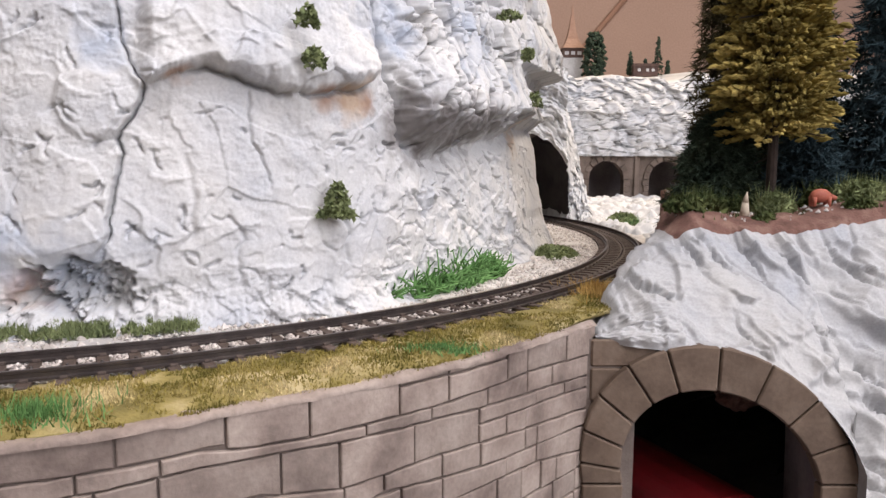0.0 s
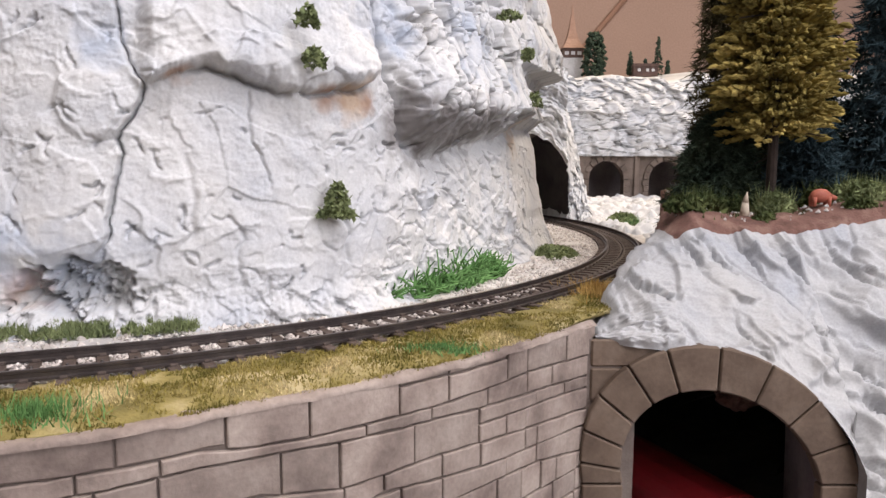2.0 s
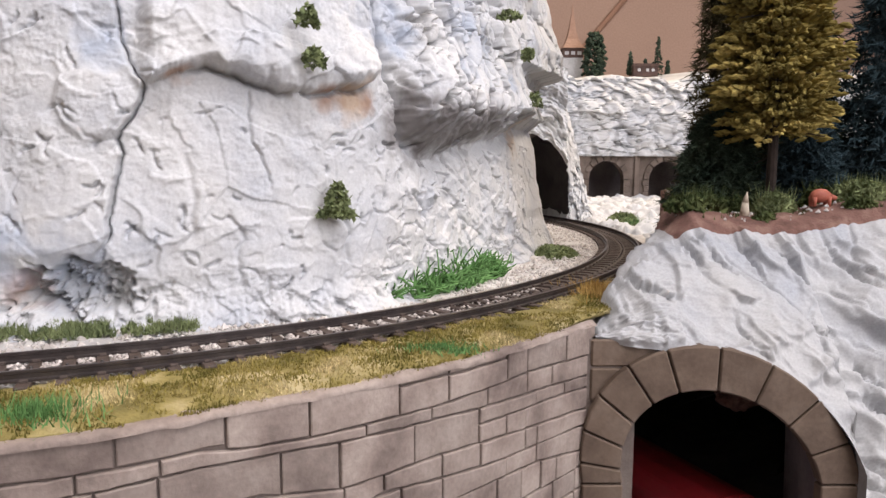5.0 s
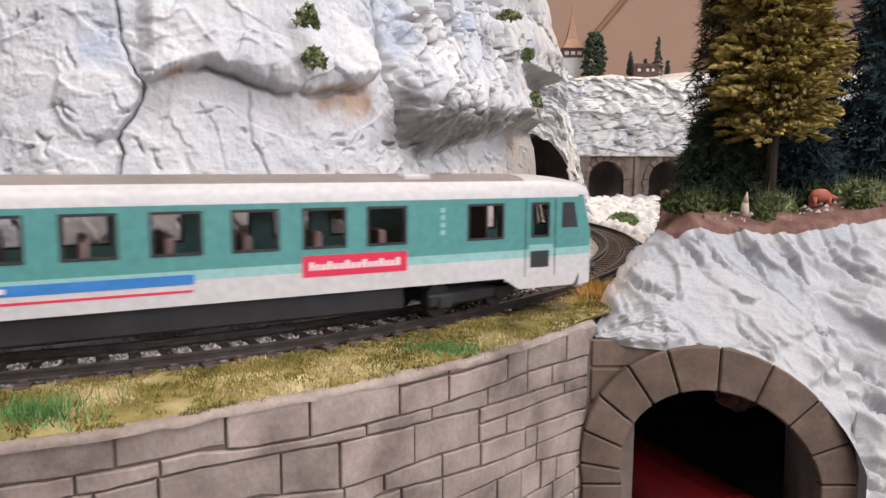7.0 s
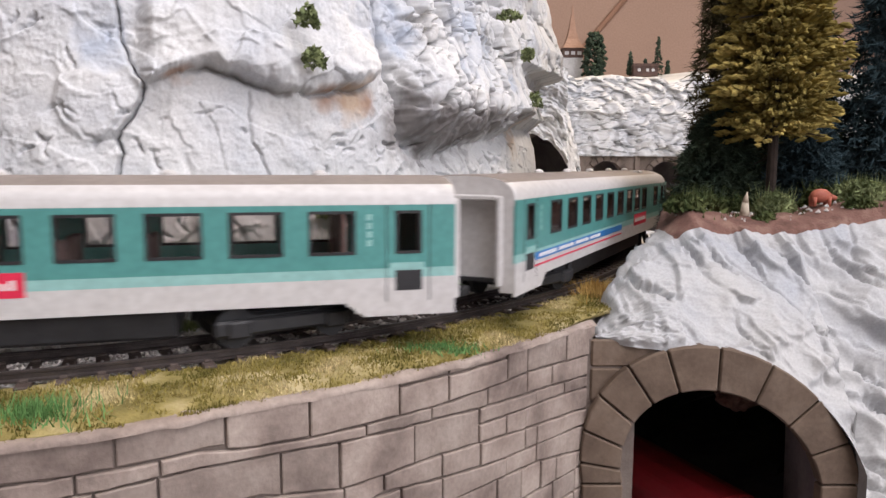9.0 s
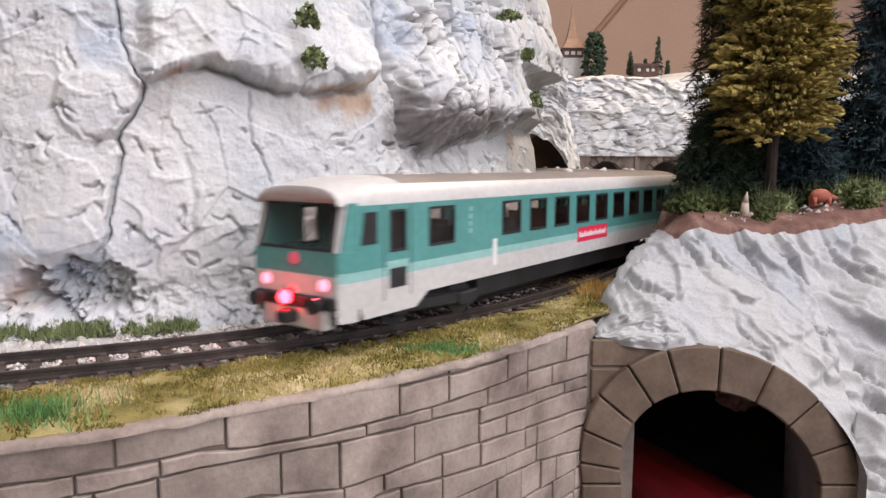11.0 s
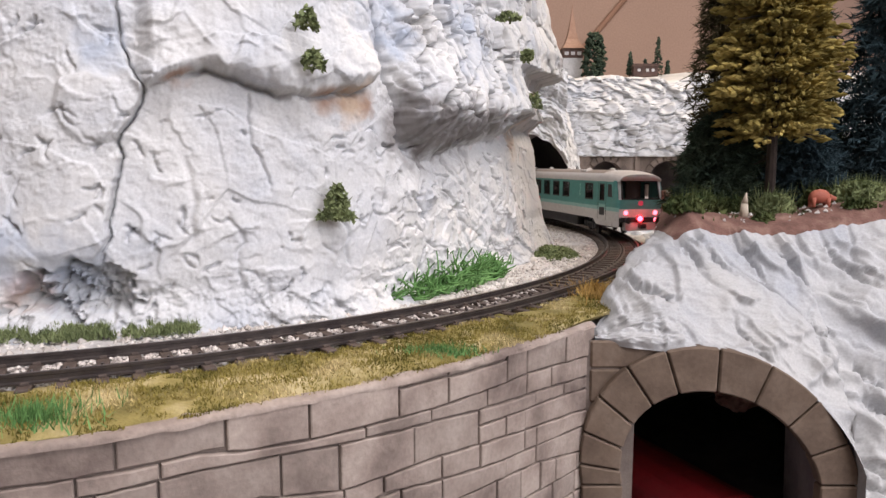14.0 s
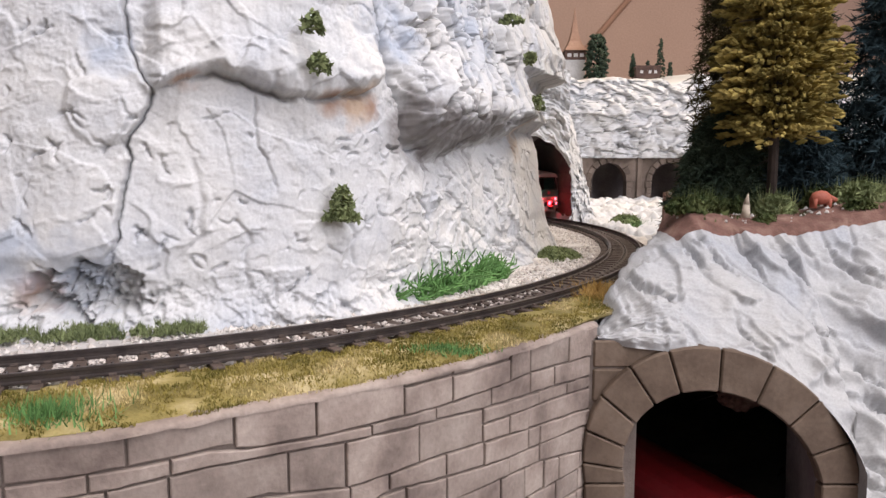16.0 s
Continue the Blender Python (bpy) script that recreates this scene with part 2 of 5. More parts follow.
def prism(points, y0, y1, bm=None, bevel=0.0):
    """A polygon in x, z (mm) drawn out from y0 to y1."""
    bm2 = bmesh.new()
    vs = [bm2.verts.new((x * MM, y0 * MM, z * MM)) for x, z in points]
    f = bm2.faces.new(vs)
    r = bmesh.ops.extrude_face_region(bm2, geom=[f])
    for v in r["geom"]:
        if isinstance(v, bmesh.types.BMVert):
            v.co.y = y1 * MM
    if bevel:
        bmesh.ops.bevel(bm2, geom=bm2.edges[:], offset=bevel * MM, segments=1, affect="EDGES")
    return merge(bm, bm2)


def grid_faces(nu, nv):
    i = np.arange(nu - 1)[:, None] * nv + np.arange(nv - 1)[None, :]
    return np.stack([i, i + nv, i + nv + 1, i + 1], -1).reshape(-1, 4)


def sheet(name, P, mat, parent=None, smooth=True, flip=False):
    """A mesh from an array of points (nu, nv, 3) in mm."""
    nu, nv, _ = P.shape
    f = grid_faces(nu, nv)
    if flip:
        f = f[:, ::-1]
    me = bpy.data.meshes.new(name)
    me.from_pydata((P.reshape(-1, 3) * MM).tolist(), [], f.tolist())
    me.materials.append(mat)
    if smooth:
        me.polygons.foreach_set("use_smooth", np.ones(len(me.polygons), bool))
    ob = new(name, me)
    ob.parent = parent
    return ob


# ---------------------------------------------------------------- noise on arrays
_rng = np.random.RandomState(7)
_perm = np.concatenate([_rng.permutation(512)] * 3)
_grad = _rng.uniform(-1, 1, 512)
_cellx, _celly, _cellv, _cellw = (_rng.uniform(0, 1, 512) for _ in range(4))


def vnoise(x, y):
    """Smooth value noise, -1 to 1."""
    xi, yi = np.floor(x).astype(int), np.floor(y).astype(int)
    fx, fy = x - xi, y - yi
    fx, fy = fx * fx * fx * (fx * (fx * 6 - 15) + 10), fy * fy * fy * (fy * (fy * 6 - 15) + 10)

    def h(a, b):
        return _grad[_perm[(_perm[a & 511] + b) & 511] & 511]
    return (h(xi, yi) * (1 - fx) + h(xi + 1, yi) * fx) * (1 - fy) + (h(xi, yi + 1) * (1 - fx) + h(xi + 1, yi + 1) * fx) * fy


def fbm(x, y, octaves=4, gain=0.5):
    s, a = 0, 1.0
    for i in range(octaves):
        s, a, x, y = s + a * vnoise(x + 17.3 * i, y - 9.1 * i), a * gain, x * 2.03, y * 2.03
    return s


def ridged(x, y, octaves=4, gain=0.5):
    s, a = 0, 1.0
    for i in range(octaves):
        s, a, x, y = s + a * (1 - 2 * np.abs(vnoise(x + 5.7 * i, y + 3.3 * i))), a * gain, x * 2.03, y * 2.03
    return s


def plates(x, y):
    """Cells like trowelled slabs: a height that tilts over each cell, and the distance to the cell's edge."""
    xi, yi = np.floor(x).astype(int), np.floor(y).astype(int)
    d1, d2, v = np.full(x.shape, 9.0), np.full(x.shape, 9.0), np.zeros(x.shape)
    for a in (-1, 0, 1):
        for b in (-1, 0, 1):
            k = _perm[(_perm[(xi + a) & 511] + yi + b) & 511] & 511
            dx, dy = xi + a + _cellx[k] - x, yi + b + _celly[k] - y
            d = np.sqrt(dx * dx + dy * dy)
            h = (_cellv[k] - 0.5) * 2 + (_cellw[k] - 0.5) * 2.2 * dx + (_cellx[k] - 0.5) * 2.2 * dy
            new1 = d < d1
            d2 = np.where(new1, d1, np.minimum(d2, d))
            v = np.where(new1, h, v)
            d1 = np.where(new1, d, d1)
    return v, d2 - d1


def sstep(a, b, x):
    t = np.clip((x - a) / (b - a), 0, 1)
    return t * t * (3 - 2 * t)


def chaikin(points, n=3):
    P = np.array(points, float)
    for _ in range(n):
        a, b = P[:-1] * 0.75 + P[1:] * 0.25, P[:-1] * 0.25 + P[1:] * 0.75
        Q = np.empty((2 * len(a) + 2, P.shape[1]))
        Q[0], Q[-1], Q[1:-1:2], Q[2:-1:2] = P[0], P[-1], a, b
        P = Q
    return P


def along(points, u):
    """Points and outward normals (to the right of the way) at the lengths u along a line."""
    P = chaikin(points)
    s = np.concatenate([[0], np.cumsum(np.linalg.norm(np.diff(P, axis=0), axis=1))])
    t = np.gradient(P, axis=0)
    t /= np.linalg.norm(t, axis=1)[:, None]
    n = np.stack([t[:, 1], -t[:, 0]], 1)
    q = np.stack([np.interp(u, s, P[:, i]) for i in (0, 1)], 1)
    m = np.stack([np.interp(u, s, n[:, i]) for i in (0, 1)], 1)
    return q, m / np.linalg.norm(m, axis=1)[:, None], s[-1]


# ---------------------------------------------------------------- the railway line in plan, in mm
CX, CY, RAD, A0, K2, Q_STRAIGHT = -261.79, 498.49, 377.34, 0.66547, 0.00357, -270.0


def track(q):
    """The centre line at q mm along it, and its heading."""
    if q >= 0:
        h = A0 + q / RAD
        return CX + RAD * math.sin(h), CY - RAD * math.cos(h), h
    p = max(q, Q_STRAIGHT)
    h = A0 + p * K2
    x = CX + RAD * math.sin(A0) + (math.sin(h) - math.sin(A0)) / K2
    y = CY - RAD * math.cos(A0) - (math.cos(h) - math.cos(A0)) / K2
    return x + (q - p) * math.cos(h), y + (q - p) * math.sin(h), h


def beside(q, off, z=0.0):
    """A point off mm to the right of the line."""
    x, y, h = track(q)
    return x + off * math.sin(h), y - off * math.cos(h), z


# ---------------------------------------------------------------- room
def room():
    # south, west and east walls are unseen; their pale colour is chosen to bounce fill
    for name, args in (("wall_north", (-2500, 2500, 1900, 1960, -900, 1500)), ("wall_south", (-2500, 2500, -1960, -1900, -900, 1500)),
                       ("wall_west", (-2560, -2500, -1960, 1960, -900, 1500)), ("wall_east", (2500, 2560, -1960, 1960, -900, 1500))):
        tagged(part(name, box(*args), M_WALL if name == "wall_north" else M_CEIL, None), "matt brownish beige plastered room wall" if name == "wall_north" else "unseen room wall, pale to bounce fill light", "wall", kind="structure")
    tagged(part("ceiling", box(-2560, 2560, -1960, 1960, 1503, 1560), M_CEIL, None), "plain pale room ceiling", "ceiling", kind="structure")
    tagged(part("floor", box(-2560, 2560, -1960, 1960, -960, -903), M_BEAM, None), "brown room floor under the layout", "floor", kind="structure")
    bm = cyl((330, 1888, 310), (760, 1888, 820), 7, 7, 8)
    tagged(part("trim", bm, M_BEAM, None), "slanting brown lath on the room wall", "trim", kind="structure")


# ---------------------------------------------------------------- cliff
CLIFF_PLAN = [(-700, 420), (-420, 300), (-250, 222), (-128, 200), (-84.5, 214), (-55, 225), (-35, 236), (-17, 255), (4, 292), (27, 343), (49, 400), (67, 439), (66, 470), (30, 530), (-60, 620)]
U0 = 0.0


def cliff_origin():
    P = chaikin(CLIFF_PLAN)
    s = np.concatenate([[0], np.cumsum(np.linalg.norm(np.diff(P, axis=0), axis=1))])
    i = np.argmin(np.abs(P[:, 0] + 128) + 1e3 * (P[:, 1] > 210))
    return s[i]


U0 = cliff_origin()


def poly(points, u):
    x, z = zip(*points)
    return np.interp(u, x, z)


def groove(u, z, points, width):
    """1 on a wandering line, 0 a width away from it; points are (u, z), from the top down."""
    pu, pz = np.array(points).T
    uu = np.interp(-z, -pz, pu) + 1.2 * fbm(z / 6, z * 0 + 3.3, 3)
    inside = sstep(pz.min() - 3, pz.min() + 1, z) * (1 - sstep(pz.max() - 1, pz.max() + 3, z))
    return np.exp(-((u - uu) / width) ** 2) * inside, np.where(u > uu, 1.0, 0.0) * inside, (u - uu), inside


# strokes of the trowel on the cliff: (u, z) along each, width, height
CRACKS = [([(13.0, 63.4), (15.5, 58.5), (19.5, 53.8), (27.5, 53.0)], 0.7, -1.6),
           ([(-2.2, 44.1), (0.8, 42.6), (-1.2, 36.9), (2.0, 28.1)], 0.6, -1.3),
           ([(75.2, 20.4), (79.2, 25.7), (83.2, 28.7)], 0.6, -1.6),
           ([(86.8, 28.0), (89.2, 21.0), (92.8, 17.5)], 0.6, -1.2),
           ([(133.8, 21.3), (139.8, 27.3), (152.0, 34.1), (146.5, 42.4)], 0.6, -1.8),
           ([(148.2, 44.2), (163.0, 41.3), (183.2, 44.5)], 0.6, -1.4),
           ([(186.5, 47.7), (195.0, 38.9), (210.8, 31.1)], 0.7, -1.6),
           ([(25.5, 80.0), (27.5, 84.8), (29.8, 88.9)], 0.7, -1.5),
           ([(163.2, 27.4), (188.8, 18.3), (211.5, 8.4)], 0.7, -1.5),
           ([(118.5, 99.0), (121.5, 86.0), (126.5, 74.7), (128.8, 66.8)], 0.9, -4)]
RIDGES = [([(3.0, 30.0), (11.8, 31.3), (19.0, 34.1), (26.5, 36.7)], 0.9, 0.9),
           ([(64.0, 93.9), (67.0, 88.5), (71.8, 84.0), (75.8, 82.2)], 1.0, 1.5),
           ([(48.8, 92.6), (51.5, 88.9), (53.8, 85.1), (56.2, 83.3)], 1.0, 1.6),
           ([(34.5, 86.9), (41.0, 83.9), (51.5, 86.5)], 1.2, 1.0),
           ([(41.5, 26.8), (46.5, 32.2), (52.0, 35.6)], 1.0, 0.8),
           ([(54.2, 15.8), (62.8, 14.5), (65.8, 19.3)], 1.1, 0.9),
           ([(6.5, 39.1), (11.0, 43.9), (14.2, 47.4)], 0.9, 0.7),
           ([(104.8, 63.4), (109.8, 55.6), (113.0, 48.6), (118.8, 54.3)], 1.0, 1.4),
           ([(72.8, 39.0), (69.8, 31.8), (67.5, 27.2)], 0.9, 1.1),
           ([(80.2, 10.8), (86.5, 15.5), (91.2, 19.9)], 1.1, 1.1)]


def stroke(u, z, points, width):
    """1 on a bent line through the points, falling to 0 a width away; and which side of it."""
    best = np.full(u.shape, 1e9)
    wob = 0.7 * fbm(u / 4, z / 4, 2)
    for (a, b), (c, d) in zip(points, points[1:]):
        dx, dz = c - a, d - b
        t = np.clip(((u - a) * dx + (z - b) * dz) / (dx * dx + dz * dz), 0, 1)
        best = np.minimum(best, np.hypot(u + wob - a - t * dx, z + wob - b - t * dz))
    return np.exp(-(best / width) ** 2)


def trowel(u, z, count, lengths, heights, area, seed, angle=0.0, spread=math.pi, nick=0.0, wobble=0.10):
    """Short bent strokes of a trowel: a sharp lip on one side, running out softly on the other; or, with nick, narrow cracks of that width."""
    r = np.random.RandomState(seed)
    D = np.zeros(u.shape)
    for _ in range(count):
        cu, cz, L = r.uniform(area[0], area[1]), r.uniform(area[2], area[3]), r.uniform(*lengths)
        a, h = angle + r.uniform(-spread, spread), r.uniform(*heights)
        w, k = L * r.uniform(0.18, 0.45), r.uniform(-0.6, 0.6) / L
        m = (np.abs(u - cu) < 1.25 * L) & (np.abs(z - cz) < 1.25 * L)
        du, dz = u[m] - cu, z[m] - cz
        along_it = du * math.cos(a) + dz * math.sin(a)
        t = dz * math.cos(a) - du * math.sin(a) - k * along_it ** 2 + wobble * L * fbm(du * 3 / L + cu, dz * 3 / L, 3)
        if nick:
            D[m] -= h * np.exp(-(t / (nick * (1 + 0.8 * vnoise(du, dz)))) ** 2) * np.clip(1.3 - 1.3 * (along_it / L) ** 2, 0, 1)
            continue
        D[m] += h * np.where(t > 0, np.exp(-np.maximum(t, 0) / w), np.exp(-(t / (0.05 * L + 0.1)) ** 2)) * np.clip(1 - (along_it / L) ** 2, 0, 1)
    return D


def cliff_relief(u, z):
    """How far the cliff stands out from its plan line, in mm."""
    true_u = u
    # hanging overhang at the far end
    root2 = poly([(108, 62), (122, 58.5), (134, 53.6), (146, 49.5), (160, 51.0), (190, 55.5), (230, 59.2), (270, 66.5), (300, 70)], u) + 0.9 * fbm(u / 5, u * 0 + 4, 3)
    lip2 = poly([(105.8, 61), (118, 61.5), (129, 65.8), (154, 69.0), (183, 69.0), (210, 72.5), (234, 74.2), (268, 72.6), (300, 72)], u) + 0.8 * fbm(u / 6, u * 0 + 8, 3)
    lip2 = np.maximum(lip2, root2 + 2)
    over = np.clip((z - root2) / (lip2 - root2), 0, 1)
    span2 = sstep(122, 131 + 0.25 * np.maximum(z - lip2, 0), u + 2.0 * fbm(z / 5, u / 5, 2)) * (1 - sstep(262, 292, u))
    folds = ridged((u - 1.3 * z) / 15 + 0.4 * fbm(u / 8, z / 8, 2), z / 30, 2)
    hang = span2 * 15.5 * over ** 1.1 * (1 + 0.20 * folds * over * (1 - over) * 4) * (1 - 0.45 * sstep(0, 30, z - lip2))
    true_z, u = z, u + hang
    z = z - 0.42 * np.maximum(z - 62, 0) * sstep(113, 124, true_u)
    wu, wz = u + 5 * fbm(u / 26, z / 26, 2), z + 5 * fbm(u / 26 + 40, z / 26 + 9, 2)
    v1, e1 = plates(wu / 34, wz / 30)
    v2, e2 = plates(wu / 13 + 30, wz / 11)
    cave = 1 - sstep(0.6, 1.0, np.hypot((true_u - 14.5) / 17.0, (z - 8.5) / 10.0) + 0.15 * fbm(u / 5, z / 5, 2))
    rough = 0.03 + 0.9 * cave + 0.42 * sstep(113, 122, true_u) * sstep(58, 68, true_z) + 0.75 * (1 - sstep(0, 17, z)) * (0.5 + 0.5 * sstep(-0.3, 0.4, vnoise(u / 18, z / 9))) + 0.10 * sstep(125, 190, true_u)
    high = sstep(124, 142, true_u) * sstep(62, 74, true_z)
    rough = rough * (1 - 0.72 * high)
    D = 0.7 * v1 + (0.14 + 0.9 * rough) * v2 * sstep(-0.7, 0.3, vnoise(u / 23 + 9, z / 19) + rough) + 2.6 * fbm(u / 70, z / 60, 2)
    D -= 0.45 * np.exp(-(e2 / 0.06) ** 2) * rough
    D += rough * (0.45 * ridged(u / 7, z / 9, 3) + 0.5 * fbm(u / 3, z / 3, 3))
    v3, e3 = plates((u + 2.5 * fbm(u / 9, z / 9, 2)) / 7 + 11, (z + 2.5 * fbm(u / 9 + 7, z / 9, 2)) / 5.5)
    D += (0.14 + 1.0 * rough) * v3 * sstep(0.0, 0.6, vnoise(u / 11 + 3, z / 11) + rough)
    v4, e4 = plates((u + 1.5 * fbm(u / 5, z / 5, 2)) / 2.4, (z + 1.5 * fbm(u / 5 + 7, z / 5, 2)) / 2.2)
    D += (0.07 + 0.85 * np.maximum(rough - 0.12, 0)) * v4
    for pts, w, a in CRACKS + RIDGES:
        D += (a if a < 0 else 0.55 * a) * stroke(true_u, true_z, pts, 0.75 * w) * sstep(-0.7, 0.3, vnoise(u / 4, z / 4))
    # broken blocks high on the far half
    v5, e5 = plates((u + 4 * fbm(u / 12, z / 12, 3)) / 19 + 5, (z + 4 * fbm(u / 12 + 8, z / 12, 3)) / 17)
    D += high * (3.2 * v5 - 10.0 * np.exp(-(e5 / 0.045) ** 2) + 0.7 * v2 - 3.0 * np.exp(-(e2 / 0.05) ** 2) * sstep(0.0, 0.5, vnoise(u / 16, z / 16)))
    scuff = sstep(-0.25, 0.5, vnoise(u / 13 + 20, z / 10) + 0.5 * vnoise(u / 5, z / 5 + 9))
    D += 0.06 * fbm(u / 1.6, z / 1.6, 2) + 0.09 * fbm(u / 6, z / 6, 2) + scuff * (0.10 * ridged(u / 6 + 2, z / 5.5, 3, 0.5) + 0.10 * fbm(u / 2.2, z / 1.8, 2))
    # pits and crumbs
    D -= (0.3 + 2.2 * rough) * sstep(0.5, 0.75, vnoise(u / 2.8 + 50, z / 3.4) * sstep(-0.1, 0.6, vnoise(u / 20, z / 20 + 4) + rough))
    # torn edges of plaster coats
    coat = fbm(u / 9 + 3, z / 7, 5, 0.55)
    torn = sstep(0.10, 0.16, coat) + sstep(0.50, 0.56, coat) - sstep(-0.34, -0.28, -coat - 0.7)
    D += (0.22 + 0.9 * rough) * torn * sstep(-0.5, 0.1, vnoise(u / 30 + 7, z / 26) + rough)
    # thin wandering fissures
    fis = fbm(u / 15 + 6, z / 18 + 2, 3, 0.6)
    D -= (0.10 + 2.4 * rough) * np.exp(-(fis / 0.07) ** 2) * sstep(0.05, 0.45, vnoise(u / 10 + 4, z / 10) + 0.45 * rough)
    fis = fbm(u / 6 + 9, z / 8 + 5, 3, 0.6)
    D -= 2.0 * np.maximum(rough - 0.3, 0) * np.exp(-(fis / 0.12) ** 2)
    u, z = true_u, true_z
    calm = 1 - sstep(0.25, 0.7, rough)
    D += (0.25 + 0.5 * calm) * (trowel(u, z, 85, (3, 9), (0.4, 1.6), (-20, 260, 0, 95), 21) + trowel(u, z, 26, (9, 22), (0.4, 1.8), (-20, 240, 8, 110), 22))
    D += high * trowel(u, z, 60, (8, 18), (1.2, 3.6), (122, 330, 66, 140), 23, 1.25, 0.5, wobble=0.03)
    D += trowel(u, z, 26, (5, 12), (0.6, 2.0), (120, 300, 2, 60), 24, -0.5, 1.2)
    D += trowel(u, z, 60, (1.2, 4.0), (0.9, 2.6), (30, 130, 3, 66), 31, nick=0.42) + trowel(u, z, 75, (2.5, 9.0), (1.5, 4.5), (118, 300, 3, 58), 32, 0.3, 1.3, nick=0.5)
    D += trowel(u, z, 30, (1.5, 5.0), (0.9, 2.4), (-20, 40, 15, 100), 33, nick=0.42) + high * trowel(u, z, 110, (4, 13), (3.0, 8.0), (120, 320, 66, 138), 34, 1.2, 0.8, nick=0.8, wobble=0.05)
    low = sstep(128, 150, u) * (1 - sstep(46, 56, z))
    D += low * 0.4 * v2
    # foot of rubble
    D += 7.0 * np.exp(-np.maximum(z + 4, 0) / 5.0) * (1 + 0.4 * fbm(u / 7, z / 7, 3))
    # slab that stands proud at the near end
    _, _, du, inside = groove(u, z, [(31, 130), (29, 94), (30.5, 82), (34.5, 70), (33, 61), (29.2, 55.5), (27.3, 44.2), (26.8, 36), (25.0, 26), (23, 19), (20, 12)], 1.0)
    D += 2.6 * (1 - sstep(-0.5, 0.4, du)) * sstep(14, 22, z) - 4.2 * np.exp(-((du - 0.4) / 0.5) ** 2) * sstep(18, 26, z)
    # round boss on the slab
    r = np.hypot((u - 20.8) / 9.5, (z - 63.7) / 10.0)
    D += 1.5 * (1 - sstep(0.85, 1.1, r + 0.10 * fbm(u / 6, z / 6, 2)))
    # upper ledge with its hollow
    root = poly([(35, 68.2), (43, 72.6), (51.5, 75.8), (59, 75.2), (67, 71.8), (77, 69.0), (87, 68.6), (99, 71.0), (109, 72.0), (116, 80)], u) + 0.6 * fbm(u / 3, u * 0, 3)
    lip = poly([(38, 70.6), (43.5, 75.2), (51.5, 78.6), (57, 80.2), (59.4, 77.6), (66, 76.2), (76, 75.2), (83, 73.2), (87, 74.3), (98.6, 75.2), (108, 77), (115, 83.4)], u) + 0.5 * fbm(u / 4, u * 0 + 5, 3)
    lip = np.maximum(lip + 0.7 * fbm(u / 1.8, u * 0 + 2, 2), root + 0.9)
    span = sstep(33, 40, u) * (1 - sstep(108, 119, u))
    fv, fe = plates((u + 0.8 * z + 3 * fbm(u / 14, z / 14, 2)) / 30 + 2, (z - 0.3 * u + 3 * fbm(u / 14 + 4, z / 14, 2)) / 17)
    D += span * (8.0 + 1.7 * fv + 1.4 * fbm(u / 12, z / 9, 3)) * np.clip((z - root) / (lip - root), 0, 1) ** 0.38 * (1 - 0.45 * sstep(0, 26, z - lip))
    D -= span * 4.2 * np.exp(-((z - root + 0.2) / 1.2) ** 2) * sstep(42, 54, u)
    D += 3.2 * np.exp(-(((u - 80.5) / 4.5) ** 2 + ((z - 69.2) / 1.9) ** 2)) * (1 + 0.5 * fbm(u / 2, z / 2, 2))
    D += hang - span2 * 3.5 * np.exp(-((z - root2 + 1.5) / 3.5) ** 2)
    # hollow at the near foot
    r = np.hypot((u - 14.5) / 17.0, (z - 8.5) / 9.5)
    D += cave * (2.6 * v3 + 1.3 * v4 + 1.5 * v2)
    D -= 8.5 * (1 - sstep(0.8, 1.0, r + 0.22 * fbm(u / 5, z / 5, 3))) - 1.0 * (1 - sstep(0.4, 1.0, r)) * ridged(u / 5, z / 5, 3)
    # cracks
    g, right, _, _ = groove(u, z, [(65.4, 68), (65.8, 65.2), (67, 56.6), (68.8, 47.8), (72.5, 39.8)], 0.5)
    D += -1.5 * g + 0.5 * right * np.exp(-np.abs(u - 68) / 10)
    for pts, w, a in (([(118, 125), (118.5, 102.8), (121.5, 91.8), (122.5, 80.6), (125.0, 66.8), (127, 54.6)], 1.2, 9.0),
                      ([(93, 36), (96, 30), (99, 22), (97, 14)], 0.8, 1.5), ([(140, 48), (136, 36), (142, 24)], 0.8, 1.6), ([(168, 46), (176, 34), (172, 20)], 0.9, 1.8),
                      ([(60, 30), (64, 22), (60, 12)], 0.9, 1.2), ([(46, 48), (50, 36), (48, 24)], 1.2, 0.9), ([(150, 118), (156, 96), (160, 76)], 1.5, 7.5), ([(192, 120), (196, 98), (200, 80)], 1.8, 8.0), ([(172, 112), (176, 98), (170, 84)], 1.4, 7.0), ([(138, 122), (134, 104), (139, 92)], 1.2, 6.0), ([(222, 116), (228, 100), (226, 86)], 1.8, 7.0)):
        D -= a * groove(u, z, pts, w)[0]
    # the end that turns the corner
    edge = poly([(-10, 2), (0, 0), (15, -4), (36, -6), (55, -5.5), (63, -7), (66, -8), (70, -3), (73, 1.5), (80, -1), (90, 0), (95, 3), (98, 15), (103, 14), (110, 15), (125, 10), (150, 8)], z)
    w = sstep(215, 300, u)
    D = D * (1 - 0.62 * w) + edge * w
    return D


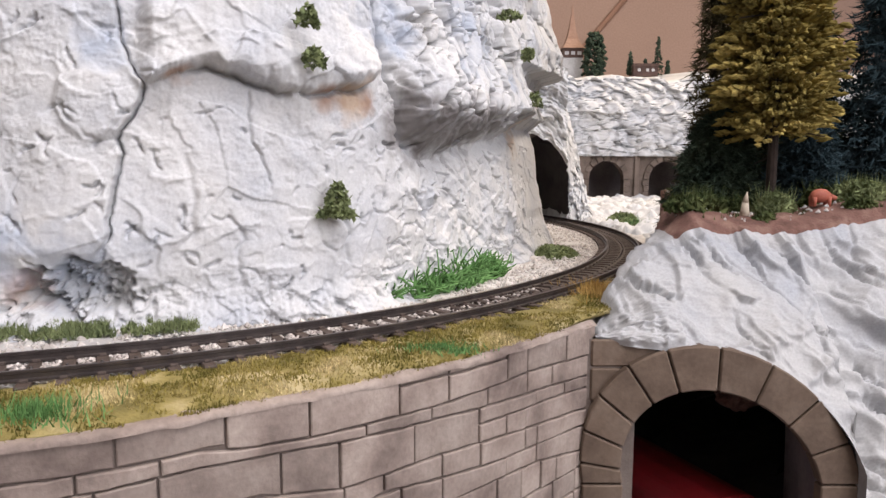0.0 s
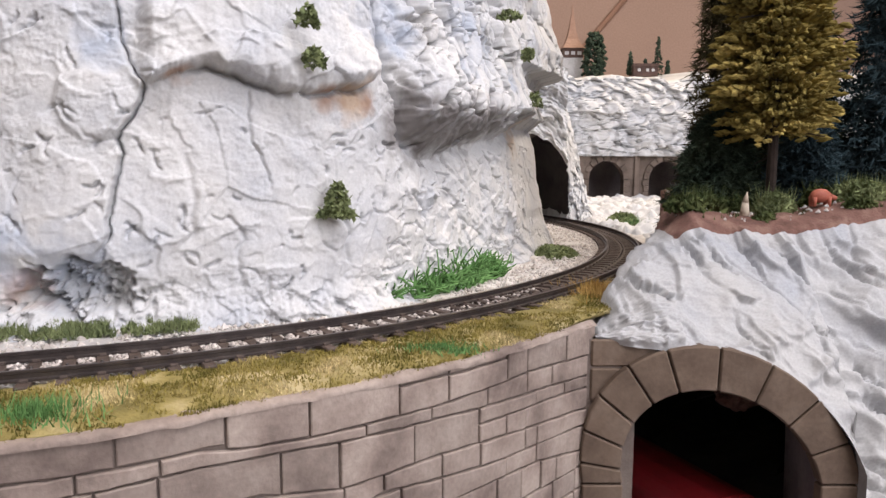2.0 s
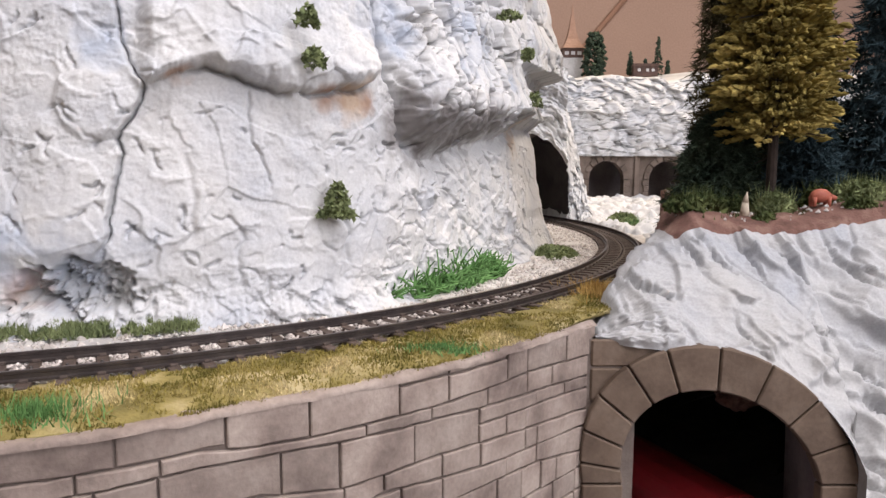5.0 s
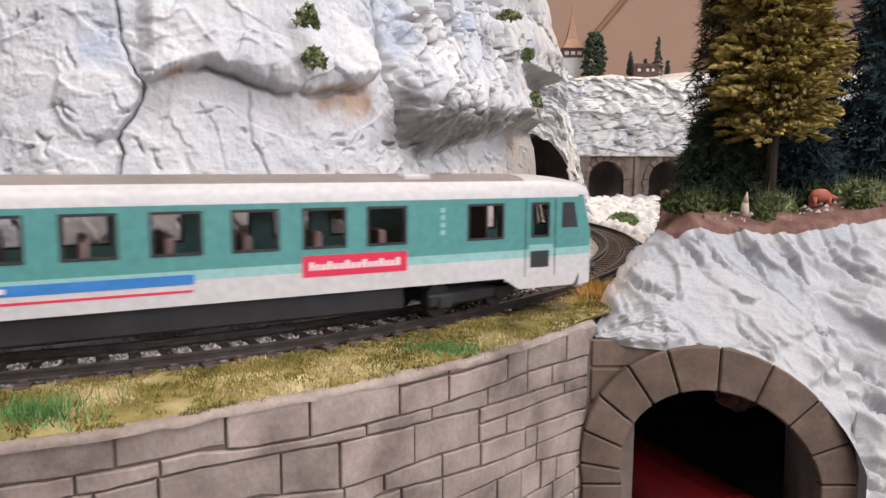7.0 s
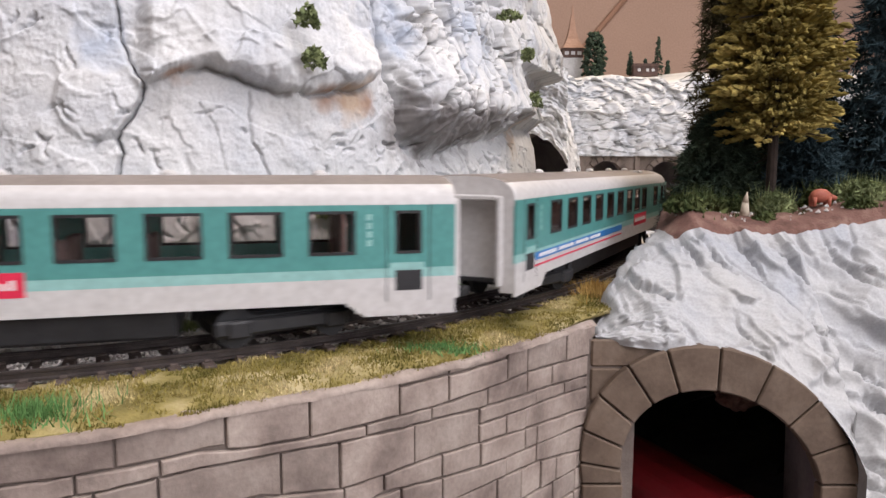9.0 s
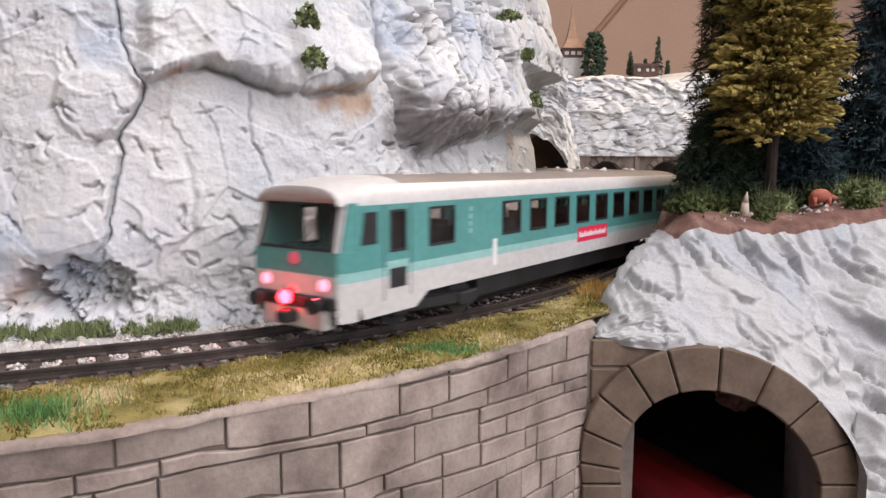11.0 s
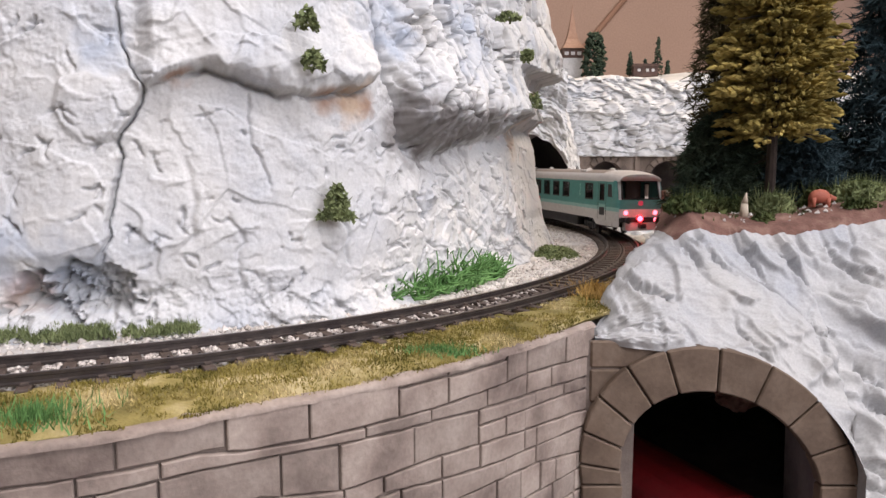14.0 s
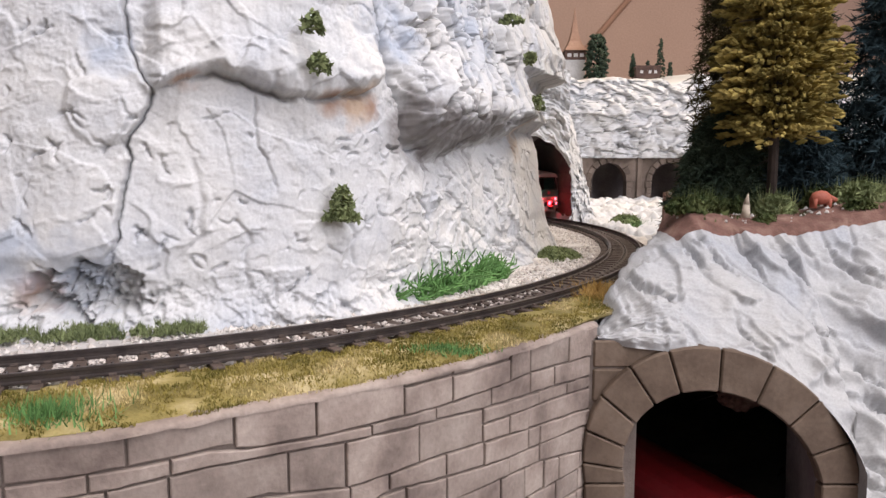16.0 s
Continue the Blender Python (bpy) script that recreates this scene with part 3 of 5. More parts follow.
def cliff():
    u = np.concatenate([np.arange(-560, -20, 7.0), np.arange(-20, 335, 0.44), np.arange(335, 560, 5.0)])
    z = np.concatenate([np.arange(-12, 140, 0.40), np.arange(140, 221, 3.0)])
    q, n, total = along(CLIFF_PLAN, u + U0)
    Uu, Z = np.meshgrid(u, z, indexing="ij")
    D = cliff_relief(Uu, Z)
    lean = -0.10 * np.maximum(Z - 20, 0)
    P = np.stack([q[:, 0][:, None] + n[:, 0][:, None] * (D + lean), q[:, 1][:, None] + n[:, 1][:, None] * (D + lean), Z], -1)
    top = P[:, -1:, :].copy()
    top[:, :, 0] = -330 + (top[:, :, 0] + 330) * 0.2
    top[:, :, 1] = 620 + (top[:, :, 1] - 620) * 0.15
    P = np.concatenate([P, top], 1)
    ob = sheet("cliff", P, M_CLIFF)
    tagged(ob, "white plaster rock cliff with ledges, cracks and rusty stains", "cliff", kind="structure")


# ---------------------------------------------------------------- ground shelf and stone wall
WALL_LINE = [(-330, 150), (-230, 92), (-150, 98), (-110, 108), (-79.8, 122.2), (-61.5, 129.2), (-45, 141.8), (-29.1, 151.1), (-9.3, 166), (10, 182.3), (37.8, 213.3), (50, 226.5)]


def shelf():
    """The shelf that carries the line: one sheet from the wall's top to behind the cliff."""
    qs = np.concatenate([np.arange(-1250, -280, 20.0), np.arange(-280, 560, 2.0), np.arange(560, 1100, 20.0)])
    off = np.concatenate([np.linspace(-150, -40, 12), np.arange(-38, 26, 1.5)])
    P = np.array([[beside(q, o) for o in off] for q in qs])
    x, y = P[..., 0], P[..., 1]
    o = off[None, :] + 0 * x
    z = -4.6 + 0.5 * fbm(x / 9, y / 9, 3) * sstep(13, 17, np.abs(o)) + 1.2 * sstep(15, 26, np.abs(o)) * (0.6 + 0.6 * fbm(x / 14, y / 14, 3))
    P[..., 2] = z - 2.2 * sstep(8, 13, o) * (1 - sstep(170, 230, qs))[:, None]
    # on the wall's side the sheet ends at the wall
    W, n, total = along(WALL_LINE, np.linspace(0, 420, 800))
    for i in range(len(qs)):
        for j in range(len(off)):
            if off[j] > 14 and P[i, j, 1] < 232 and P[i, j, 0] < 60:
                k = np.argmin((W[:, 0] - P[i, j, 0]) ** 2 + (W[:, 1] - P[i, j, 1]) ** 2)
                s = (P[i, j, :2] - W[k]) @ n[k]
                if s > -2.0:
                    P[i, j, :2] = W[k] - n[k] * 2.0
    ob = sheet("ground", P, M_DEBRIS, flip=False)
    tagged(ob, "white chalky debris shelf beside the track", "ground", kind="structure")
    # outer strip of moss between line and wall
    offs = np.arange(9.0, 60, 1.2)
    qs = np.arange(-330, 150, 1.6)
    G = np.array([[beside(q, o) for o in offs] for q in qs])
    for i in range(len(qs)):
        d2 = (W[None, :, 0] - G[i, :, 0, None]) ** 2 + (W[None, :, 1] - G[i, :, 1, None]) ** 2
        k = d2.argmin(1)
        s = ((G[i, :, :2] - W[k]) * n[k]).sum(1)
        over = s > -1.6
        G[i, over, :2] = W[k[over]] - n[k[over]] * 1.6
    dist = np.array([np.sqrt(((W[None, :, :] - G[i, :, None, :2]) ** 2).sum(-1)).min(1) for i in range(len(qs))])
    G[..., 2] = -3.7 + (0.5 * fbm(G[..., 0] / 8, G[..., 1] / 8, 3) + 0.8 * sstep(9, 16, offs[None, :])) * sstep(1.5, 8, dist) - 0.7 * (1 - sstep(1.5, 6, dist))
    ob = sheet("moss_strip", G, M_MOSS)
    tagged(ob, "olive and straw coloured moss strip along the wall", "ground cover", kind="structure")
    return G


def blades(name, roots, length, width, mat, label, lean=0.6, seed=3, cat="grass", parent=None):
    """Many single blades of grass on the given roots (mm)."""
    r = np.random.RandomState(seed)
    n = len(roots)
    a = r.uniform(0, 2 * math.pi, n)
    L = length * r.uniform(0.5, 1.25, n)
    t = r.uniform(0, lean, n)
    b = r.uniform(0, 2 * math.pi, n)
    tip = roots + np.stack([np.cos(b) * L * np.sin(t), np.sin(b) * L * np.sin(t), L * np.cos(t)], 1)
    side = np.stack([np.cos(a), np.sin(a), 0 * a], 1) * width / 2
    V = np.stack([roots - side, roots + side, tip], 1).reshape(-1, 3) * MM
    me = bpy.data.meshes.new(name)
    me.from_pydata(V.tolist(), [], np.arange(3 * n).reshape(-1, 3).tolist())
    me.materials.append(mat)
    ob = new(name, me)
    if parent:
        ob.parent = parent
        return ob
    return tagged(ob, label, cat, kind="stuff")


def grass_on(G):
    r = np.random.RandomState(5)
    nu, nv, _ = G.shape
    i, j = r.randint(0, nu - 1, 130000), r.randint(1, nv - 1, 130000)
    p = G[i, j] + np.stack([r.uniform(-1, 1, 130000), r.uniform(-1, 1, 130000), r.uniform(-0.3, 0, 130000)], 1)
    edge = np.linalg.norm(G[i, j, :2] - G[i, np.minimum(j + 1, nv - 1), :2], axis=1) > 0.3
    dens = fbm(p[:, 0] / 9, p[:, 1] / 9, 3) > -0.55
    p = p[edge & dens]
    blades("dry_grass", p[: int(len(p))], 1.15, 0.42, M_BLADE, "short olive and straw static grass beside the track", lean=1.2)


def rubble():
    """Broken plaster along the foot of the cliff and inside the curve."""
    r = np.random.RandomState(17)
    V, F = [], []
    for _ in range(7000):
        q = r.uniform(-260, 470)
        o = -17 - 24 * r.uniform(0, 1) ** 1.2
        s = r.uniform(0.3, 1.0) * (1.7 if r.uniform() < 0.12 else 1)
        x, y, z = beside(q, o, -4.2 + 0.5 * s)
        b = len(V)
        for d in ((1, 0, 0), (-1, 0, 0), (0, 1, 0), (0, -1, 0), (0, 0, 1), (0, 0, -1)):
            V.append(((x + d[0] * s * r.uniform(0.6, 1.4)) * MM, (y + d[1] * s * r.uniform(0.6, 1.4)) * MM, (z + d[2] * s * r.uniform(0.4, 1.1)) * MM))
        for g, h in ((0, 2), (2, 1), (1, 3), (3, 0)):
            F += [(b + g, b + h, b + 4), (b + h, b + g, b + 5)]
    me = bpy.data.meshes.new("plaster_rubble")
    me.from_pydata(V, [], F)
    me.materials.append(M_RUBBLE)
    tagged(new("plaster_rubble", me), "white and beige plaster crumbs along the cliff foot", "rubble", kind="stuff")


def stone_wall():
    """Retaining wall: a dark core and every stone on it as a piece."""
    wall = thing("stone_wall", None, "grey-brown retaining wall of uneven cut stone courses", "wall", kind="structure")
    L = 420
    u = np.arange(0, L, 4.0)
    q, n, total = along(WALL_LINE, u)
    u = np.arange(0, total, 4.0)
    q, n, total = along(WALL_LINE, u)
    rows = []
    for off, z in ((-3.5, -5.2), (-0.75, -5.2), (-0.75, -95.0), (-3.5, -95.0)):
        rows.append(np.stack([q[:, 0] + n[:, 0] * off, q[:, 1] + n[:, 1] * off, 0 * u + z], 1))
    sheet("core", np.stack(rows, 1), M_JOINT, wall, smooth=False)
    u = np.arange(100, total, 1.0)
    q, n, total = along(WALL_LINE, u)
    rows = []
    for k, (off, z) in enumerate(((-6.0, -5.0), (-3.0, -4.4), (-1.0, -4.25), (0.2, -4.5), (0.7, -5.2), (0.75, -6.0))):
        o = off + 0.25 * fbm(u / 5, u * 0 + k, 3)
        rows.append(np.stack([q[:, 0] + n[:, 0] * o, q[:, 1] + n[:, 1] * o, z + 0.25 * fbm(u / 6 + 9, u * 0 + k, 3)], 1))
    sheet("coping", np.stack(rows, 1), M_STONE, wall)
    r = random.Random(11)
    lines = [[(120, -4.6), (434, -4.6)],
             [(120, -12.0), (307, -12.2), (308, -13.6), (326, -14.3), (360, -14.4), (387, -13.6), (398, -13.2), (434, -15)],
             [(120, -17.0), (280, -16.2), (295, -15.6), (319, -16.3), (336, -17.2), (358, -17.8), (376, -18.7), (402, -19.8), (434, -21.7)],
             [(120, -24.0), (265, -24), (314, -25.2), (333, -28.4), (360, -27.6), (377, -28.4), (397, -30), (434, -32.7)],
             [(120, -33.0), (333, -36), (345, -32.4), (363, -34), (389, -35.9), (434, -38)],
             [(120, -42.0), (377, -41), (403, -42), (434, -47)]]
    middle = [(375, -23.2), (388, -23.4), (418, -24.6), (434, -25.8)]
    joints = [[265, 286, 307.3, 325.7, 349.5, 365, 388, 397.5, 418, 435],
              [265, 279, 294, 340, 359.5, 380, 398, 410.5, 435],
              [265, 282, 293.5, 319, 333, 354, 376.5],
              [262, 300, 334, 345, 363, 377, 397, 403, 435],
              [270, 310, 350, 363, 388, 403, 435]]
    z = -50.0
    while z > -94:
        lines.append([(120, z), (434, z - 1.5)])
        joints.append([435])
        z -= r.uniform(6, 9)
    for row, cuts in enumerate(joints):
        cuts = cuts[:]
        while cuts[0] > 132:
            cuts.insert(0, cuts[0] - (r.uniform(12, 26) if cuts[0] < 390 else r.uniform(8, 15)))
        for x0, x1 in zip(cuts, cuts[1:]):
            if row == 0 and 349 < x0 < 385:
                stone(wall, x0, x1, lines[0], [(300, -6.9), (434, -7.3)], r)
                stone(wall, x0, x1, [(300, -6.9), (434, -7.3)], lines[1], r)
            else:
                stone(wall, x0, x1, lines[row], lines[row + 1], r)
    for cuts, a, b in (([376.5, 402, 418, 435], lines[2], middle), ([376.5, 388, 397, 435], middle, lines[3])):
        for x0, x1 in zip(cuts, cuts[1:]):
            stone(wall, x0, x1, a, b, r)


def stone(wall, x0, x1, above, below, r):
    """One stone between two course lines, its arrises worn and uneven."""
    g = 0.30
    cols = 7
    uu = np.linspace(x0 + g, x1 - g, cols)
    q, n, _ = along(WALL_LINE, uu)
    out = r.uniform(0.15, 0.65)
    za, zb = poly(above, uu), poly(below, uu)
    wear = [[r.uniform(-0.20, 0.20) for _ in range(cols)] for _ in range(2)]
    tilt = r.uniform(-0.2, 0.2)
    tx = (q[-1] - q[0]) / np.linalg.norm(q[-1] - q[0])
    V, F = [], []
    for o, inset in ((-0.9, -0.05), (out - 0.25, 0.0), (out, 0.28)):
        for line, sign, edge in ((za, -1, 0), (zb, 1, 1)):
            for k in range(cols):
                t = k / (cols - 1)
                p = q[k] + n[k] * (o + (tilt * (t - 0.5) if o > 0 else 0)) + tx * inset * (1 - 2 * t)
                V.append((p[0] * MM, p[1] * MM, (line[k] + sign * (g + inset) + wear[edge][k]) * MM))
    c2 = 2 * cols
    for k in range(cols - 1):
        for ring in (0, 1):
            a = ring * c2
            F.append((a + k, a + k + 1, a + c2 + k + 1, a + c2 + k))
            F.append((a + cols + k + 1, a + cols + k, a + c2 + cols + k, a + c2 + cols + k + 1))
        a = 2 * c2
        F.append((a + k, a + k + 1, a + cols + k + 1, a + cols + k))
    for ring in (0, 1):
        a = ring * c2
        F.append((a, a + c2, a + c2 + cols, a + cols))
        F.append((a + cols - 1, a + 2 * cols - 1, a + c2 + 2 * cols - 1, a + c2 + cols - 1))
    part("stone", (V, F), M_STONE, wall)


# ---------------------------------------------------------------- track
def rail_profile():
    return [(-1.1, -2.6), (1.1, -2.6), (1.1, -2.2), (0.35, -1.9), (0.35, -0.9), (0.55, -0.75), (0.55, -0.1), (0.4, 0), (-0.4, 0), (-0.55, -0.1), (-0.55, -0.75), (-0.35, -0.9), (-0.35, -1.9), (-1.1, -2.2)]


def rails():
    line = thing("railway_track", None, "dark weathered model railway track with brown sleepers curving round the cliff", "railway track")
    prof = rail_profile()
    qs = list(np.arange(-1240, -280, 20.0)) + list(np.arange(-280, 600, 5.0)) + list(np.arange(600, 1090, 10.0))
    for off in (-8.8, 8.8):
        P = np.array([[beside(q, off + a, b) for a, b in prof + prof[:1]] for q in qs])
        ob = sheet("rail", P, M_RAIL, line, smooth=False)
    P = np.array([[beside(q, a, b) for a, b in ((-1.6, -3.4), (-1.2, -2.55), (1.2, -2.55), (1.6, -3.4))] for q in qs])
    sheet("centre_rib", P, M_SLEEPER, line, smooth=False)
    bm = box(-1.55, 1.55, -14, 14, -4.4, -2.6, 0.25)
    me = bpy.data.meshes.new("sleeper")
    bm.to_mesh(me)
    bm.free()
    me.materials.append(M_SLEEPER)
    bm = cyl((0, 0, -2.7), (0, 0, -1.7), 0.6, 0.35, 8)
    ms = bpy.data.meshes.new("stud")
    bm.to_mesh(ms)
    bm.free()
    ms.materials.append(M_RAIL)
    bm = box(-0.9, 0.9, -10.6, -9.3, -2.7, -1.9, 0.2)
    box(-0.9, 0.9, -8.3, -7.0, -2.7, -1.9, 0.2, bm=bm)
    mc = bpy.data.meshes.new("rail_chair")
    bm.to_mesh(mc)
    bm.free()
    mc.materials.append(M_SLEEPER)
    q = -330.0
    while q < 640:
        x, y, h = track(q)
        m = Matrix.Translation((x * MM, y * MM, 0)) @ Matrix.Rotation(h, 4, "Z")
        for name, data, extra in (("sleeper", me, Matrix()), ("stud", ms, Matrix()), ("rail_chair", mc, Matrix()), ("rail_chair", mc, Matrix.Rotation(math.pi, 4, "Z"))):
            ob = new(name, data)
            ob.parent = line
            ob.matrix_local = m @ extra
        q += 7.6
    P = np.array([[beside(q, a, b) for a, b in ((-13.6, -4.9), (-13.2, -3.9), (13.2, -3.9), (13.6, -4.9))] for q in np.arange(60, 640, 6.0)])
    sheet("track_bed", P, M_BARK, line, smooth=False)
    # loose ballast between the sleepers
    r = np.random.RandomState(2)
    V, F = [], []
    for _ in range(36000):
        q = r.uniform(-320, 560)
        o = r.uniform(-18, 8)
        ph = (q + 330) % 7.6
        if (1.7 < ph < 5.9 and r.uniform(0, 1) > (q + 20) / 130) or abs(o) > 14.5:
            x, y, z = beside(q, o, -4.5 + r.uniform(0, 0.9) + (0.9 if abs(o) < 14 else 0.2))
            s = r.uniform(0.35, 0.95)
            k = len(V)
            for dx, dy, dz in ((1, 0, 0), (-1, 0, 0), (0, 1, 0), (0, -1, 0), (0, 0, 1), (0, 0, -1)):
                V.append(((x + dx * s * r.uniform(0.7, 1.3)) * MM, (y + dy * s * r.uniform(0.7, 1.3)) * MM, (z + dz * s * r.uniform(0.5, 0.9)) * MM))
            for a, b in ((0, 2), (2, 1), (1, 3), (3, 0)):
                F += [(k + a, k + b, k + 4), (k + b, k + a, k + 5)]
    me = bpy.data.meshes.new("ballast")
    me.from_pydata(V, [], F)
    me.materials.append(M_BALLAST)
    tagged(new("ballast", me), "pale grey ballast grains between the sleepers", "gravel", kind="stuff")


# ---------------------------------------------------------------- lower tunnel portal and mound
PX, PY, PZ, R_IN, R_OUT = 91.3, 220.0, -57.0, 32.3, 45.6
LEAN_IN, LEAN_OUT, RISE_IN, RISE_OUT = 7.5, 9.0, 31.6, 46.2


def arch_point(a, outer):
    """A point of the arch's inner or outer line, whose crown leans a little to one side."""
    r, lean, rise = (R_OUT, LEAN_OUT, RISE_OUT) if outer else (R_IN, LEAN_IN, RISE_IN)
    return PX + r * math.cos(radians(a)) - lean * math.sin(radians(a)), PZ + rise * math.sin(radians(a))


def portal():
    th = thing("tunnel_portal", None, "tan stone tunnel portal with a voussoir arch below the rock", "tunnel portal")
    angles = [180, 171, 157, 140, 122, 104, 82, 60.5, 38.5, 18, 0]
    for a0, a1 in zip(angles[1:], angles[:-1]):
        arc_stone(th, a0, a1)
    for side in (-1, 1):
        z = PZ
        for k in range(3):
            h = (10.5, 12, 11)[k]
            x0, x1 = (PX - R_OUT, PX - R_IN) if side < 0 else (PX + R_IN, PX + R_OUT)
            part("stone", box(x0, x1, PY - 1, PY + 4, z - h + 0.4, z - 0.3, 0.5), M_PORTAL, th)
            z -= h
    # corner blocks between arch and retaining wall
    part("backing", box(46.5, 63.0, PY + 2.8, PY + 9, -96, -9.5), M_JOINT, th)
    part("backing", box(63.5, 75.0, PY + 2.8, PY + 9, -21, -9.5), M_JOINT, th)
    for i, (x0, x1, z0, z1) in enumerate(((48.0, 72.0, -18.5, -9.5), (48.0, 58.0, -30, -19.0))):
        part("stone", box(x0, x1, PY + 2, PY + 10, z0, z1, 0.6), M_PORTAL, th)
    # vault behind the arch
    ring = [(PX + (x - PX) * 1.08, PZ + (z - PZ) * 1.06) for x, z in (arch_point(a, False) for a in range(0, 181, 10))]
    ring = [(PX + R_IN * 1.12, -95)] + ring + [(PX - R_IN * 1.12, -95)]
    P = np.array([[(x + 0.25 * (y - PY), y, z) for x, z in ring] for y in (PY + 3.5, PY + 60)])
    P2 = np.array([[((x - PX) * 4 + PX, y, (z - PZ) * (1.05 if z > PZ else 1) + PZ) for x, z in ring] for y in (PY + 61, PY + 330)])
    sheet("vault", np.concatenate([P, P2]), M_VAULT, th, smooth=False)
    part("vault_end", box(PX - 200, PX + 200, PY + 331, PY + 336, -100, -15), M_VAULT, th)
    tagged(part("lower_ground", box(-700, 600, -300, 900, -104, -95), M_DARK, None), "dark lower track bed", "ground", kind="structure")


def arc_stone(th, a0, a1):
    pts = []
    g0 = 0.55
    n = max(3, int((a1 - a0) / 6) + 1)
    da_o, da_i = math.degrees(g0 * 0.5 / R_OUT), math.degrees(g0 * 0.5 / R_IN)
    for k in range(n):
        pts.append(arch_point(a0 + da_o + (a1 - a0 - 2 * da_o) * k / (n - 1), True))
    for k in range(n - 1, -1, -1):
        pts.append(arch_point(a0 + da_i + (a1 - a0 - 2 * da_i) * k / (n - 1), False))
    part("stone", prism(pts, PY - 1.0, PY + 4, bevel=0.5), M_PORTAL, th)


def mound():
    """The white rock over the lower tunnel, with the soil plateau behind its crest."""
    xs = np.concatenate([np.arange(49.5, 190, 0.6), np.arange(190, 420, 6.0)])
    s = np.concatenate([np.linspace(0, 1, 170), 1 + np.linspace(0.02, 1, 70)])
    X, S = np.meshgrid(xs, s, indexing="ij")
    line = np.array([arch_point(a, True) for a in np.arange(180, -0.1, -1.5)])
    ring = np.interp(xs, np.maximum.accumulate(line[:, 0]), line[:, 1] - 0.6)
    ring = np.where(xs > PX + R_OUT - 1.2, -96.0, np.where(xs < 70, np.maximum(ring, -10.5 - 0.1 * (xs - 50)), ring))
    by = np.where(xs > PX + 20, PY + 1 - 14 * sstep(PX + 20, PX + 70, xs), PY + 0.5 + 4.0 * (1 - sstep(50, 62, xs)))
    crest_y = poly([(44, 228), (50, 230), (60, 241), (70, 250), (86, 264), (110, 268), (420, 272)], xs)
    crest_z = poly([(44, -12), (50, -8), (56, -3), (60, 3.5), (65, 8.5), (72, 12.5), (83, 15.5), (92, 18.5), (98, 20.5), (107, 17.2), (130, 17.2), (150, 19.5), (169, 23.5), (420, 30)], xs)
    t = np.clip(S, 0, 1)
    Y = by[:, None] + (crest_y - by)[:, None] * t ** 1.25
    Z = ring[:, None] + (crest_z - ring)[:, None] * (1 - (1 - t) ** 1.15)
    k = np.clip(S - 1, 0, 1)
    Y += k * 190
    w = 4 * fbm(X / 18, Z / 18, 3)
    a, b = X - 0.75 * Z, Z + 0.6 * X
    swirl = ridged((a + w) / 34, (b + w) / 13, 3, 0.45)
    line = vnoise((a + 1.6 * w) / 40 + 8, (b + 1.6 * w) / 16 + 3)
    strokes = trowel(X, Z, 62, (6, 19), (1.6, 5.6), (50, 200, -70, 30), 51, -0.62, 1.0, wobble=0.05) + trowel(X, Z, 45, (3, 9), (0.6, 2.2), (48, 200, -80, 30), 52, -0.7, 0.9, wobble=0.05)
    strokes += trowel(X, Z, 34, (6, 18), (2.0, 5.0), (55, 190, -60, 22), 53, -0.75, 0.45, nick=1.1, wobble=0.04)
    bulge = (2.0 * np.sign(swirl) * np.abs(swirl) ** 1.1 + 0.5 * ridged(X / 13 + 4, (Z + Y) / 11, 2) + 0.25 * fbm(X / 5, Z / 5, 3) + strokes - 4.0 - 1.6 * np.exp(-(line / 0.08) ** 2)) * sstep(0, 0.1, t) * (1 - sstep(0, 0.06, k))
    bulge = np.where((t < 0.3) & (X < 78), np.maximum(bulge, 1.5 * sstep(0, 0.1, t)), bulge)
    bulge = bulge + np.where(X < 80, 1.4 * ridged(X / 7, (Z + Y) / 7, 3) * sstep(0, 0.05, t) * (1 - sstep(0.5, 0.8, t)), 0)
    bulge = np.where(X < 90, np.minimum(bulge, 6 - 5 * sstep(0.6, 0.95, t)), bulge)
    Y -= bulge * 0.75
    Z += bulge * 0.55 - 1.5 * np.exp(-k * 30) * 0 + (1.0 * fbm(X / 12, Y / 12, 3) + 8.8 * sstep(-0.02, 0.125, k) * sstep(86, 100, X) + 3 * k) * sstep(0, 0.03, k) - 9 * k * (1 - sstep(80, 92, X)) + 1.1 * ridged(X / 8, Y / 8, 3) * sstep(0, 0.02, k) * (1 - sstep(84, 92, X))
    Z += 0.9 * fbm(X / 2.6, Y / 2.6, 3) * np.exp(-((S - 1) / 0.05) ** 2)
    # keep clear of the line on its outer side
    for j in range(S.shape[1]):
        for i in range(len(xs)):
            r = math.hypot(X[i, j] - CX, Y[i, j] - CY)
            if r < RAD + 27 and Y[i, j] > 225:
                f = (RAD + 27) / r
                X[i, j] = CX + (X[i, j] - CX) * f
                Y[i, j] = CY + (Y[i, j] - CY) * f
                Z[i, j] = min(Z[i, j], -7.0)
    P = np.stack([X, Y, Z], -1)
    nf = 168
    ob = sheet("rock_mound", P[:, :nf + 4], M_ROCK)
    tagged(ob, "white plaster rock with flowing brush ridges over the tunnel", "rock", kind="structure")
    i0 = int(np.argmin(np.abs(xs - 90)))
    ob = sheet("rock_flank", P[:i0 + 1, nf + 3:], M_ROCK)
